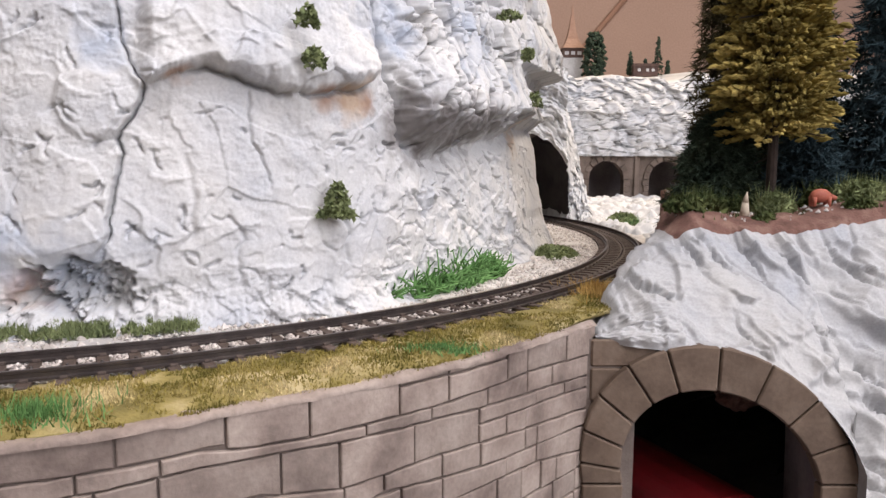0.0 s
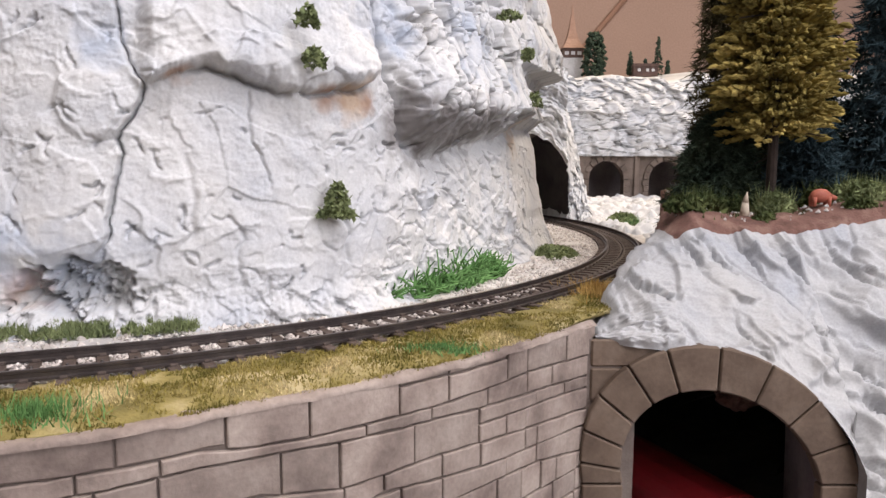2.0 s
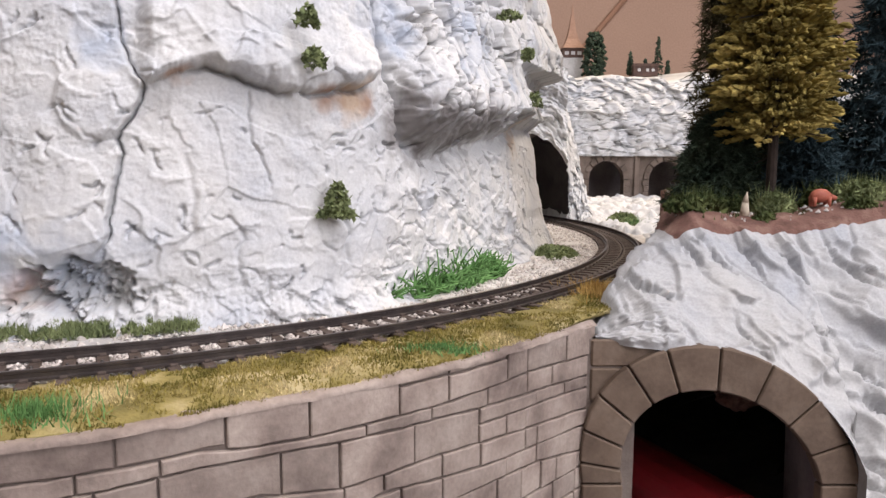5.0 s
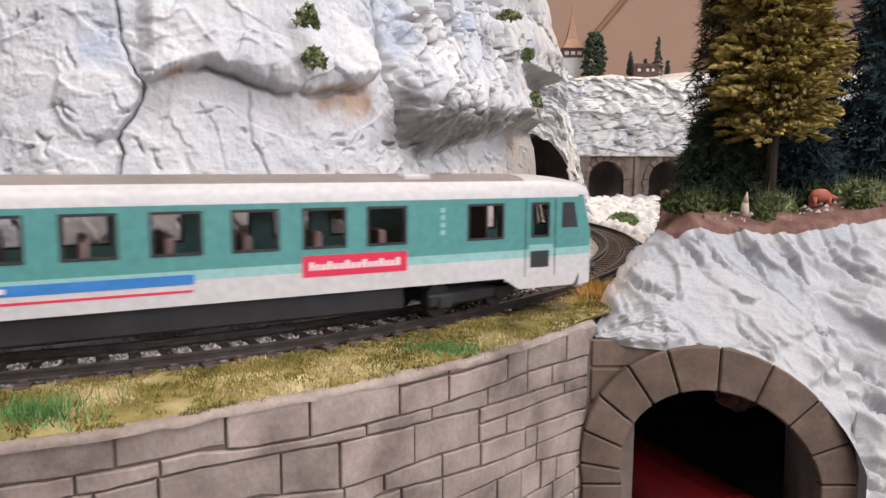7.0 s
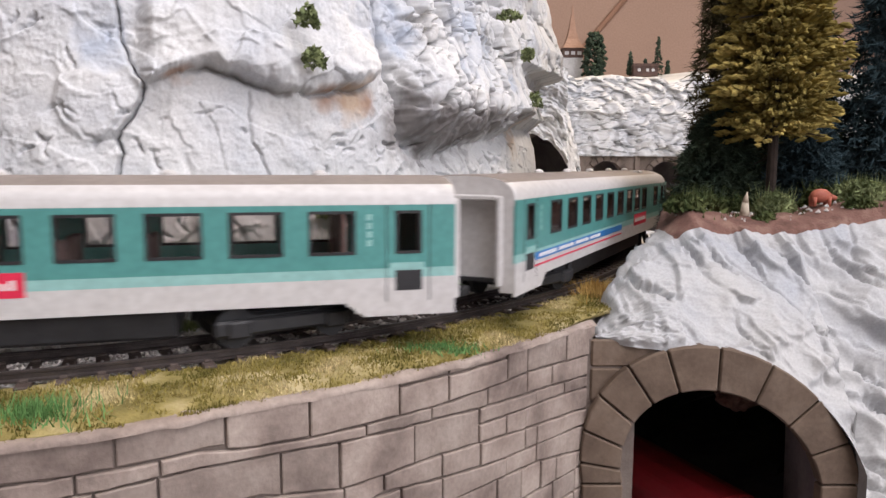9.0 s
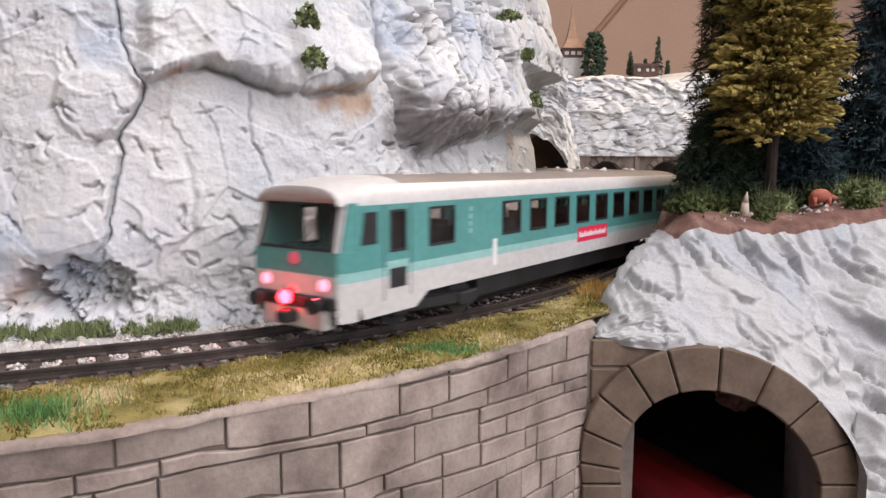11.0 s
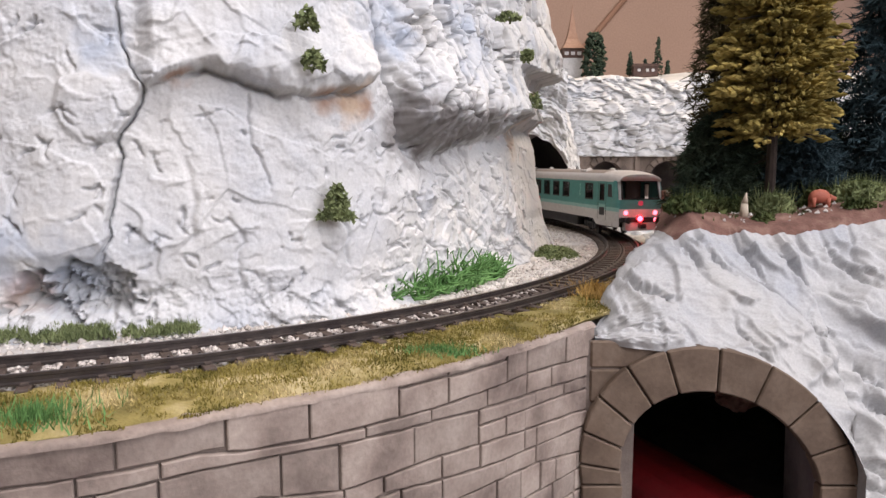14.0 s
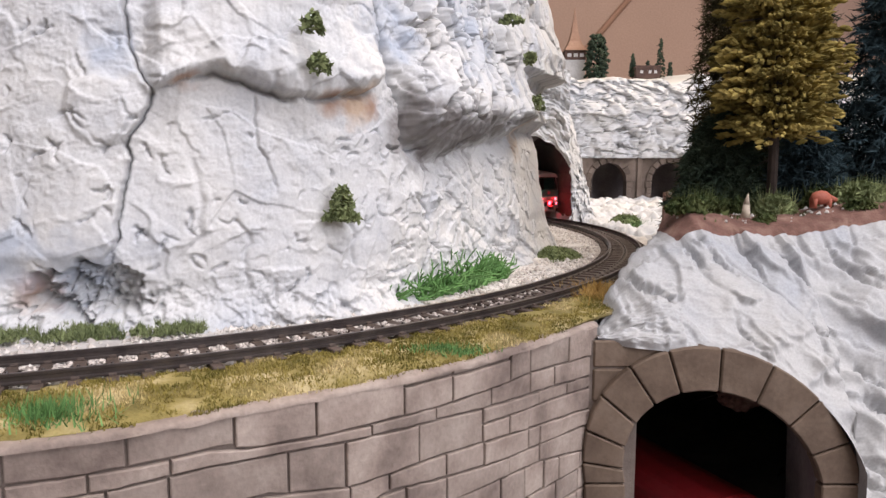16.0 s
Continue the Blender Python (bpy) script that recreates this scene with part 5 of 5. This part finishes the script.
# ---------------------------------------------------------------- train
CAR_L, CAR_W = 267.3, 33.0
Z_STEP, Z_SKIRT, Z_MINT, Z_TEAL, Z_EAVE, Z_ROOF = 7.0, 10.7, 17.0, 19.5, 35.9, 43.2


def side_wall(th, y, windows, doors, banner_x, bands):
    """One long side of a car with real window openings; y is its outer face."""
    t = 0.8
    ya, yb = (y, y + t) if y < 0 else (y - t, y)
    zones = ((Z_SKIRT, Z_MINT, M_WHITE, "lower_side"), (Z_MINT, Z_TEAL, M_MINT, "mint_band"))
    x0, x1 = -CAR_L / 2, CAR_L / 2 - 6
    for z0, z1, mat, name in zones:
        part(name, box(x0, x1, ya, yb, z0, z1), mat, th)
    # teal window belt
    bm = box(x0, x1, ya, yb, Z_TEAL, 23.2)
    box(x0, x1, ya, yb, 34.4, Z_EAVE, bm=bm)
    edges = sorted(windows + doors)
    last = x0
    for a, b in edges:
        box(last, a, ya, yb, 23.2, 34.4, bm=bm)
        last = b
    box(last, x1, ya, yb, 23.2, 34.4, bm=bm)
    part("window_belt", bm, M_TEAL, th)
    for a, b in edges:
        f = 0.75
        out = -0.12 if y < 0 else 0.12
        bm = box(a, a + f, ya + out, yb + out, 23.2, 34.4)
        box(b - f, b, ya + out, yb + out, 23.2, 34.4, bm=bm)
        box(a + f, b - f, ya + out, yb + out, 23.2, 23.2 + f, bm=bm)
        box(a + f, b - f, ya + out, yb + out, 34.4 - f, 34.4, bm=bm)
        fr = part("window", bm, M_BLACK, th)
        part("pane", box(a + f, b - f, (ya + yb) / 2 - 0.1, (ya + yb) / 2 + 0.1, 23.2 + f, 34.4 - f), M_GLASS, fr)
    s = -1 if y < 0 else 1
    for a, b in doors:
        c = part("door_lower_window", box(a, b, y - 0.12, y + 0.12, 13.6, 18.9, 0.1), M_BLACK, th)
        for e in (a - 2.0, b + 2.3):
            part("door_seam", box(e - 0.15, e + 0.15, y - 0.08, y + 0.08, Z_SKIRT, Z_EAVE), M_BLACK, th)
        part("door_rail", box(a - 0.6, b + 1.4, y - 0.16, y + 0.16, 19.4, 20.9), M_MINT, th)
    if banner_x:
        a, b = banner_x
        bn = part("banner", box(a, b, y - 0.1, y + 0.1, 15.6, 21.4), M_RED, th, "red advertising strip with pale lettering")
        xx = a + 2
        k = 0
        while xx < b - 2.5:
            part("lettering_bar", box(xx, xx + 1.1, y - 0.2, y + 0.2, 17.4, 19.0 + (0.7 if k % 3 == 0 else 0)), M_LETTER, bn)
            xx += 1.7
            k += 1
    for a, b, z0, z1, mat in bands:
        part("stripe", box(a, b, y - 0.1, y + 0.1, z0, z1), mat, th)


def railcar(name, label, windows, doors, banner, bands):
    """A railcar with its driving cab at +x; rails at z = 0."""
    th = thing(name, None, label, "railcar", "two-car train")
    w = CAR_W / 2
    for sgn in (-1, 1):
        side_wall(th, sgn * w, windows, doors, banner, bands)
    # door steps: the skirt reaches lower at both ends
    for sgn in (-1, 1):
        inner = prism([(-CAR_L / 2, Z_SKIRT), (-104.5, Z_SKIRT), (-109.5, Z_STEP), (-CAR_L / 2, Z_STEP)], sgn * w - 0.8 * (sgn > 0), sgn * w + 0.8 * (sgn < 0))
        part("step_panel", inner, M_WHITE, th)
        outer = prism([(98.5, Z_SKIRT), (CAR_L / 2 - 6, Z_SKIRT), (CAR_L / 2 - 8, Z_STEP), (104, Z_STEP)], sgn * w - 0.8 * (sgn > 0), sgn * w + 0.8 * (sgn < 0))
        part("step_panel", outer, M_WHITE, th)
    for sgn in (-1, 1):
        for x in (76.0, -111.5):
            for k in range(4):
                part("lettering_bar", box(x, x + 1.3, sgn * w - 0.12, sgn * w + 0.12, 25.4 + k * 2.2, 26.9 + k * 2.2), M_MINT, th)
    # roof: rounded section swept along the car, drooping at the cab
    prof = []
    for k in range(19):
        a = math.pi * k / 18
        prof.append((w * math.copysign(abs(math.cos(a)) ** 0.72, math.cos(a)), Z_EAVE + (Z_ROOF - Z_EAVE) * math.sin(a) ** 0.8))
    xs = [-CAR_L / 2, -CAR_L / 2 + 0.6] + list(np.linspace(-CAR_L / 2 + 4, CAR_L / 2 - 26, 12)) + [CAR_L / 2 - 18, CAR_L / 2 - 11, CAR_L / 2 - 6, CAR_L / 2 - 3, CAR_L / 2 - 1]
    P = []
    for x in xs:
        e = max(0, (x - (CAR_L / 2 - 26)) / 25)
        sy, sz = 1 - 0.12 * e ** 2, 1 - 0.34 * e ** 2.4
        if x < -CAR_L / 2 + 0.3:
            sy, sz = 0.97, 0.93
        P.append([(x, y * sy, Z_EAVE + (z - Z_EAVE) * sz) for y, z in prof])
    P = np.array(P)
    sheet("roof_side", P[:, :5], M_WHITE, th, flip=True)
    sheet("roof_side", P[:, 14:], M_WHITE, th, flip=True)
    sheet("roof_top", P[:-5, 4:15], M_ROOF, th, flip=True)
    sheet("roof_brow", P[-6:, 4:15], M_WHITE, th, flip=True)
    brow = np.stack([P[-1], np.stack([np.full(len(prof), CAR_L / 2 - 0.6), P[-1][:, 1] * 0.995, Z_EAVE + (P[-1][:, 2] - Z_EAVE) * 0.55], 1),
                     np.stack([np.full(len(prof), CAR_L / 2 - 3.2), P[-1][:, 1] * 0.99, np.full(len(prof), 36.4)], 1)])
    sheet("roof_brow", brow, M_WHITE, th, flip=True)
    for x in (-100, -62, -24, 14, 52, 90):
        bm = cyl((x, 1.5, Z_ROOF - 0.6), (x, 1.5, Z_ROOF + 0.6), 2.0, 1.8, 12)
        cyl((x, 1.5, Z_ROOF + 0.6), (x, 1.5, Z_ROOF + 1.3), 1.8, 0.7, 12, bm)
        part("roof_vent", bm, M_WHITE, th, "small white domed roof vent")
    part("roof_hatch", box(66, 75, -12, -6, 41.2, 43.2, 0.6), M_WHITE, th)
    # cab: sloping front
    X = CAR_L / 2
    wf = 14.8

    def quad(za, zb, xa, xb, wa, wb, depth=0.8):
        bm = bmesh.new()
        v = [bm.verts.new(Vector(p) * MM) for p in ((xa, -wa, za), (xa, wa, za), (xb, wb, zb), (xb, -wb, zb), (xa - depth, -wa, za), (xa - depth, wa, za), (xb - depth, wb, zb), (xb - depth, -wb, zb))]
        for f in ((0, 1, 2, 3), (7, 6, 5, 4), (0, 4, 5, 1), (1, 5, 6, 2), (2, 6, 7, 3), (3, 7, 4, 0)):
            bm.faces.new([v[i] for i in f])
        return bm
    part("front_lower", quad(13.2, 18.6, X, X, wf, wf), M_WHITE, th)
    part("front_teal", quad(18.6, 24.6, X, X - 0.2, wf, wf), M_TEAL, th)
    # windscreen frame and glass
    za, zb, xa, xb = 24.6, 36.6, X - 0.2, X - 3.2
    part("windscreen_frame", quad(zb, 37.6, xb, xb - 0.3, wf, wf - 0.3), M_WHITE, th)
    for sgn in (-1, 1):
        bm = bmesh.new()
        v = [bm.verts.new(Vector(p) * MM) for p in ((xa, sgn * wf, za), (xa, sgn * 13.0, za), (xb, sgn * 12.6, zb), (xb, sgn * (wf - 0.2), zb),
                                                     (xa - 1, sgn * wf, za), (xa - 1, sgn * 13.0, za), (xb - 1, sgn * 12.6, zb), (xb - 1, sgn * (wf - 0.2), zb))]
        for f in ((0, 1, 2, 3), (7, 6, 5, 4), (0, 4, 5, 1), (1, 5, 6, 2), (2, 6, 7, 3), (3, 7, 4, 0)):
            bm.faces.new([v[i] for i in f])
        part("cab_pillar", bm, M_WHITE, th)
    part("windscreen", quad(za, zb, xa - 0.4, xb - 0.4, 13.0, 12.6, 0.2), M_GLASS, th)
    bm = quad(za, za + 0.7, xa + 0.05, xa - 0.1, 13.2, 13.2, 0.9)
    merge(bm, quad(zb - 0.7, zb, xb + 0.2, xb + 0.05, 12.8, 12.8, 0.9))
    for sgn in (-1, 1):
        cyl((xa + 0.1, sgn * 12.9, za + 0.3), (xb + 0.1, sgn * 12.5, zb - 0.3), 0.5, 0.5, 6, bm)
    part("windscreen_seal", bm, M_BLACK, th)
    for s0, y0 in ((-1, -5), (1, 6)):
        part("wiper", cyl((X + 0.2, y0, 25.2), (X - 0.5, y0 + 6.5, 27.0), 0.18, 0.18, 5), M_BLACK, th)
    # rounded cab cheeks joining sides and front
    for sgn in (-1, 1):
        for z0, z1, mat in ((Z_STEP, 17.0, M_WHITE), (17.0, 19.5, M_MINT), (19.5, 24.6, M_TEAL)):
            pts = [(X - 6, sgn * w), (X - 3, sgn * (w - 0.25)), (X - 1, sgn * (w - 0.9)), (X, sgn * wf), (X - 0.8, sgn * (wf - 0.3)), (X - 6, sgn * (w - 0.8))]
            bm = bmesh.new()
            lo = [bm.verts.new((x * MM, y * MM, z0 * MM)) for x, y in pts]
            hi = [bm.verts.new((x * MM, y * MM, z1 * MM)) for x, y in pts]
            bm.faces.new(lo)
            bm.faces.new(hi[::-1])
            for k in range(6):
                bm.faces.new((lo[k], lo[(k + 1) % 6], hi[(k + 1) % 6], hi[k]))
            part("cab_cheek", bm, mat, th)
        # side window of the cab
        bm = bmesh.new()
        pts = [(X - 6, 24.6), (X - 0.9, 24.6), (X - 3.9, 36.6), (X - 6, 36.6)]
        cheek = [bm.verts.new((x * MM, sgn * (w - (0.9 if x > X - 5 else 0.1)) * MM, z * MM)) for x, z in pts]
        cheek2 = [bm.verts.new((v.co.x, v.co.y - sgn * 0.6 * MM, v.co.z)) for v in cheek]
        bm.faces.new(cheek)
        bm.faces.new(cheek2[::-1])
        for k in range(4):
            bm.faces.new((cheek[k], cheek[(k + 1) % 4], cheek2[(k + 1) % 4], cheek2[k]))
        part("cab_cheek", bm, M_TEAL, th)
        pane = [(X - 13.2, 26.0), (X - 6.8, 26.0), (X - 8.4, 34.2), (X - 13.2, 34.2)]
        part("cab_side_window", prism(pane, sgn * w - 0.12, sgn * w + 0.12), M_BLACK, th)
    # buffers, coupler, lamps
    part("buffer_beam", box(X - 3, X + 1.2, -14, 14, 10.2, 13.4, 0.4), M_BLACK, th)
    part("apron", box(X - 3, X + 0.9, -11, 11, 4.8, 10.2, 0.4), M_WHITE, th)
    for sgn in (-1, 1):
        part("buffer", cyl((X + 1, sgn * 10.5, 11.6), (X + 4.5, sgn * 10.5, 11.6), 1.2, 2.0, 12), M_BLACK, th)
    part("coupler", box(X, X + 5, -2, 2, 6.5, 9.5, 0.5), M_BLACK, th)
    part("emblem", cyl((X - 0.3, 0, 22.4), (X + 0.25, 0, 22.4), 1.7, 1.7, 16), M_ROSE, th)
    return th


def cab_lamps(th, tail):
    """Two upper lamps and the lit lower ones on the beam: red on the rear cab, warm white on the leading one."""
    X = CAR_L / 2
    for sgn in (-1, 1):
        part("lamp", cyl((X - 0.4, sgn * 10.3, 16.3), (X + 0.5, sgn * 10.3, 16.3), 1.5, 1.4, 14), M_LAMP_PALE if tail else M_LETTER, th, "pale glowing tail lamp" if tail else "")
    for y, z, r in ((-1.2, 12.6, 1.8), (9.5, 12.0, 1.3)) if tail else ((-8.5, 12.4, 1.5), (8.5, 12.4, 1.5)):
        part("lamp_housing", cyl((X + 0.8, y, z), (X + 1.9, y, z), r + 0.4, r + 0.35, 14), M_BLACK, th)
        bm = bmesh.new()
        bmesh.ops.create_uvsphere(bm, u_segments=16, v_segments=10, radius=r * MM)
        bm.transform(Matrix.Translation(Vector((X + 1.9, y, z)) * MM))
        if tail:
            part("tail_lamp", bm, M_LAMP if r > 1.5 else M_LAMP_PALE, th, "bright red glowing tail lamp", smooth=True)
        else:
            part("head_lamp", bm, M_HEADLAMP, th, "warm glowing head lamp", smooth=True)


def car_inside(th):
    part("floor_plate", box(-CAR_L / 2 + 1, CAR_L / 2 - 4, -15.4, 15.4, Z_SKIRT, Z_SKIRT + 1.2), M_BLACK, th)
    part("underframe", box(-64, 66, -13.0, 13.0, 3.2, Z_SKIRT, 0.8), M_BLACK, th)
    x = -96
    while x < 96:
        bm = box(x, x + 2.2, -13.5, -3.5, 12, 27.5, 0.5)
        box(x, x + 2.2, 3.5, 13.5, 12, 27.5, 0.5, bm=bm)
        box(x - 5, x + 7, -13.5, -3.5, 16.5, 18.5, 0.5, bm=bm)
        box(x - 5, x + 7, 3.5, 13.5, 16.5, 18.5, 0.5, bm=bm)
        part("seat_row", bm, M_SEAT, th)
        x += 19.2
    for x in (-105, 104):
        part("partition", box(x, x + 0.8, -15.4, -4, 12, 37), M_SEAT, th)
        part("partition", box(x, x + 0.8, 4, 15.4, 12, 37), M_SEAT, th)
    # inner end with its gangway
    X = -CAR_L / 2
    bm = box(X, X + 0.8, -15.7, -11.5, Z_STEP + 1, 37.5)
    box(X, X + 0.8, 11.5, 15.7, Z_STEP + 1, 37.5, bm=bm)
    box(X, X + 0.8, -11.5, 11.5, 36, 40.5, bm=bm)
    part("end_wall", bm, M_WHITE, th)
    w = CAR_W / 2
    pts = [(0.97 * w * math.copysign(abs(math.cos(a)) ** 0.72, math.cos(a)), Z_EAVE + (Z_ROOF - Z_EAVE) * 0.94 * math.sin(a) ** 0.8) for a in [math.pi * k / 18 for k in range(19)]]
    part("end_roof", prism([(0.97 * w, 34.2)] + pts + [(-0.97 * w, 34.2)], -0.4, 0.4), M_WHITE, th).matrix_local = pose((X + 0.3) * MM, 0, 0, 0, 0, 90)
    bm = box(X - 2.6, X, -12.6, -11.0, 10, 37, 0.4)
    box(X - 2.6, X, 11.0, 12.6, 10, 37, 0.4, bm=bm)
    box(X - 2.6, X, -11.0, 11.0, 35.6, 37.2, 0.4, bm=bm)
    part("gangway", bm, M_WHITE, th)
    part("gangway_door", box(X + 2.4, X + 3.0, -15, 15, 11, 37), M_WHITE, th)
    part("coupler", box(X - 5, X, -2, 2, 6.5, 9.5, 0.5), M_BLACK, th)


def bogie(th, x):
    b = part("bogie", box(-17, 17, -9, 9, 4.5, 8.5, 0.8), M_BLACK, th)
    b.matrix_local = pose(x * MM, 0, 0)
    for dx in (-13, 13):
        for sgn in (-1, 1):
            part("wheel", cyl((dx, sgn * 7.4, 5.2), (dx, sgn * 9.6, 5.2), 5.2, 5.2, 20), M_BLACK, b)
    for sgn in (-1, 1):
        part("bogie_frame", box(-19, 19, sgn * 11.5 - 0.9, sgn * 11.5 + 0.9, 3.6, 7.6, 0.6), M_BLACK, b)
        for dx in (-13, 13):
            part("axle_box", box(dx - 3, dx + 3, sgn * 12 - 1.3, sgn * 12 + 1.3, 3.0, 7.5, 0.6), M_BLACK, b)
    return b


def train():
    win_a = [(-101, -88.6), (-81.4, -69), (-62, -49.6), (-42.6, -30.2), (-23.2, -10.8), (-3.8, 8.6), (15.6, 28), (34.2, 46.6), (52.6, 65), (85.1, 98.2)]
    doors = [(-124.2, -117.2), (108.3, 115.5)]
    bands = [(-116, 6.2, 16.0, 18.5, M_BLUE), (-116, 5.8, 14.0, 14.6, M_RED)]
    a = railcar("railcar", "teal and white two-tone railcar with a red advertising strip", win_a, doors, (34, 65), bands)
    for k, x in enumerate(np.arange(-112, -36, 2.3)):
        if k % 9 != 8:
            part("lettering_bar", box(x, x + 1.6, -16.75, -16.6, 16.7, 17.9), M_LETTER, a)
    win_b = [(-107.4, -95.6), (-89.4, -76.5), (-70.5, -57.6), (-51.4, -38.2), (-32, -19), (-12.8, 0), (6.4, 19.2), (25.6, 38.4), (44.8, 57.6), (85.1, 98.2)]
    doors_b = [(-124.7, -117.6), (108.3, 115.5)]
    b = railcar("railcar", "teal and white railcar with glowing red tail lamps", win_b, doors_b, (-32, -2), [])
    part("side_plate", box(61.0, 63.2, 16.4, 16.75, 13.8, 22.4, 0.1), M_LETTER, b, "white plate on the side")
    cab_lamps(a, False)
    cab_lamps(b, True)
    for c in (a, b):
        car_inside(c)
    return a, b, [bogie(a, -87), bogie(a, 87), bogie(b, -87), bogie(b, 87)]


def red_wagon():
    th = thing("red_wagon", pose(0.100, 0.268, -0.1235, 0, 0, 24), "dark red wagon standing in the lower tunnel", "wagon")
    bm = prism([(-16, 14), (16, 14), (16, 40), (12, 45), (5, 47.5), (-5, 47.5), (-12, 45), (-16, 40)], -20, 120, bevel=0.8)
    part("body", bm, M_MAROON, th)
    for y in (0, 90):
        for x in (-8, 8):
            part("wheel", cyl((x - 1, y, 7), (x + 1, y, 7), 7, 7, 18), M_BLACK, th)
        part("axle", cyl((-9, y, 7), (9, y, 7), 1, 1, 8), M_BLACK, th)
        part("underframe", box(-13, 13, y - 12, y + 12, 8, 14, 0.5), M_BLACK, th)


def tunnel_contents():
    """What shows in the dark behind the lower arch."""
    a, b = Vector((148.3, 300.0, -90.6)), Vector((155.1, 285.0, -73.7))
    th = thing("lattice_girder", None, "thin grey lattice girder in the dark lower tunnel", "girder")
    up = Vector((0.8, 0, 2.6))
    part("chord", cyl(a, b, 0.3, 0.3, 6), M_RAIL, th)
    part("chord", cyl(a + up, b + up, 0.3, 0.3, 6), M_RAIL, th)
    for k in range(7):
        part("brace", cyl(a.lerp(b, k / 7), a.lerp(b, (k + 1) / 7) + up, 0.22, 0.22, 5), M_RAIL, th)
    for a, b in (((101.2, 300.0, -59.1), (113.1, 270.0, -41.5)), ((128.4, 330.0, -83.7), (153.9, 300.0, -67.0))):
        tagged(part("overhead_wire", cyl(a, b, 0.14, 0.14, 5), M_RAIL, None), "thin grey wire inside the lower tunnel", "wire")
    bm = bmesh.new()
    bmesh.ops.create_icosphere(bm, subdivisions=4, radius=1)
    for v in bm.verts:
        n = noise.fractal(v.co * 3, 1.0, 2.0, 4)
        v.co = Vector((v.co.x * 9, v.co.y * 6, v.co.z * 6)) * (1 + 0.25 * n) * MM
    ob = part("brown_rock", bm, M_SOIL, None)
    ob.matrix_world = pose(*[c * MM for c in (125.4, 290.0, -50.5)])
    tagged(ob, "rough rusty brown rock lump in the lower tunnel", "rock")


def far_fence():
    th = thing("wooden_hut", pose(0.286, 1.045, 0.173), "low dark wooden hut with small pale windows", "hut")
    part("wall", box(-13, 22, -5, 5, 0, 15, 0.4), M_TIMBER, th)
    part("roof", prism([(-15, 14), (24, 14), (22, 18), (-13, 18)], -6, 6), M_TIMBER, th)
    for x in (-7, 5, 13):
        part("window", box(x, x + 4, -5.4, -4.8, 7, 11), M_TOWER, th)


def figures():
    bm = bmesh.new()
    bmesh.ops.create_icosphere(bm, subdivisions=2, radius=1)
    for v in bm.verts:
        v.co = Vector((v.co.x * 4.4, v.co.y * 2.6, v.co.z * 3.0 + 4.4)) * MM
    cyl((3.4, 0, 4.2), (6.6, 0, 3.4), 1.6, 0.8, 8, bm)
    for x in (-3, 3):
        for y in (-1.5, 1.5):
            cyl((x, y, 0), (x, y, 4), 0.7, 0.9, 6, bm)
    ob = part("animal_figure", bm, M_FOX, None, smooth=True)
    ob.matrix_world = pose(0.1545, 0.290, on_soil(154.5, 290) * MM)
    tagged(ob, "small orange-red animal figurine on the soil", "figurine")
    bm = cyl((0, 0, -1), (0, 0, 5), 2.0, 1.3, 10)
    cyl((0, 0, 5), (0.6, 0, 9.5), 1.4, 0.15, 10, bm)
    ob = part("gnome_figure", bm, M_FIGURE, None, smooth=True)
    ob.matrix_world = pose(0.1239, 0.290, on_soil(123.9, 290) * MM)
    tagged(ob, "small pale pointed figurine on the soil", "figurine")


room()
cliff()
G = shelf()
rails()
portal()
PLATEAU = mound()
far_rocks()
arcade()
church()
CAR_A, CAR_B, BOGIES = train()
red_wagon()
tunnel_contents()
far_fence()
figures()
trees()
plant_bed()
grass_on(G)
rubble()
stone_wall()


# ---------------------------------------------------------------- what moves
def car_pose(q):
    x0, y0, h0 = track(q - 87)
    x1, y1, h1 = track(q + 87)
    h = math.atan2(y1 - y0, x1 - x0)
    return (x0 + x1) / 2, (y0 + y1) / 2, h, h0 - h, h1 - h


RUN = [(0.0, -788.0), (4.2, -348.0), (6.5, -98.1), (7.0, -48.6), (7.5, 2.3), (8.0, 68.0), (8.3, 100.0), (8.5, 118.4), (9.0, 166.2),
       (11.5, 442.2), (12.0, 491.9), (12.5, 543.9), (13.0, 594.4), (13.5, 656.0), (14.0, 704.1), (14.5, 756.3), (15.0, 806.8), (16.0, 908.0)]


def motions():
    ts = sorted(set([k * 0.5 for k in range(33)] + [4.2, 8.3]))
    rows = {k: [] for k in range(6)}
    for t in ts:
        qa = float(np.interp(t, [a for a, b in RUN], [b for a, b in RUN]))
        for car, q, turn in ((0, qa, 0.0), (1, qa - CAR_L - 9.0, math.pi)):
            x, y, h, back, fore = car_pose(q)
            rows[car].append((t, pose(x * MM, y * MM, 0, 0, 0, math.degrees(h + turn))))
            if turn:
                back, fore = fore, back
            rows[2 + car * 2].append((t, pose(-87 * MM, 0, 0, 0, 0, math.degrees(back))))
            rows[3 + car * 2].append((t, pose(87 * MM, 0, 0, 0, 0, math.degrees(fore))))
    walk(CAR_A, rows[0])
    walk(CAR_B, rows[1])
    for k in range(4):
        walk(BOGIES[k], rows[2 + k])


motions()
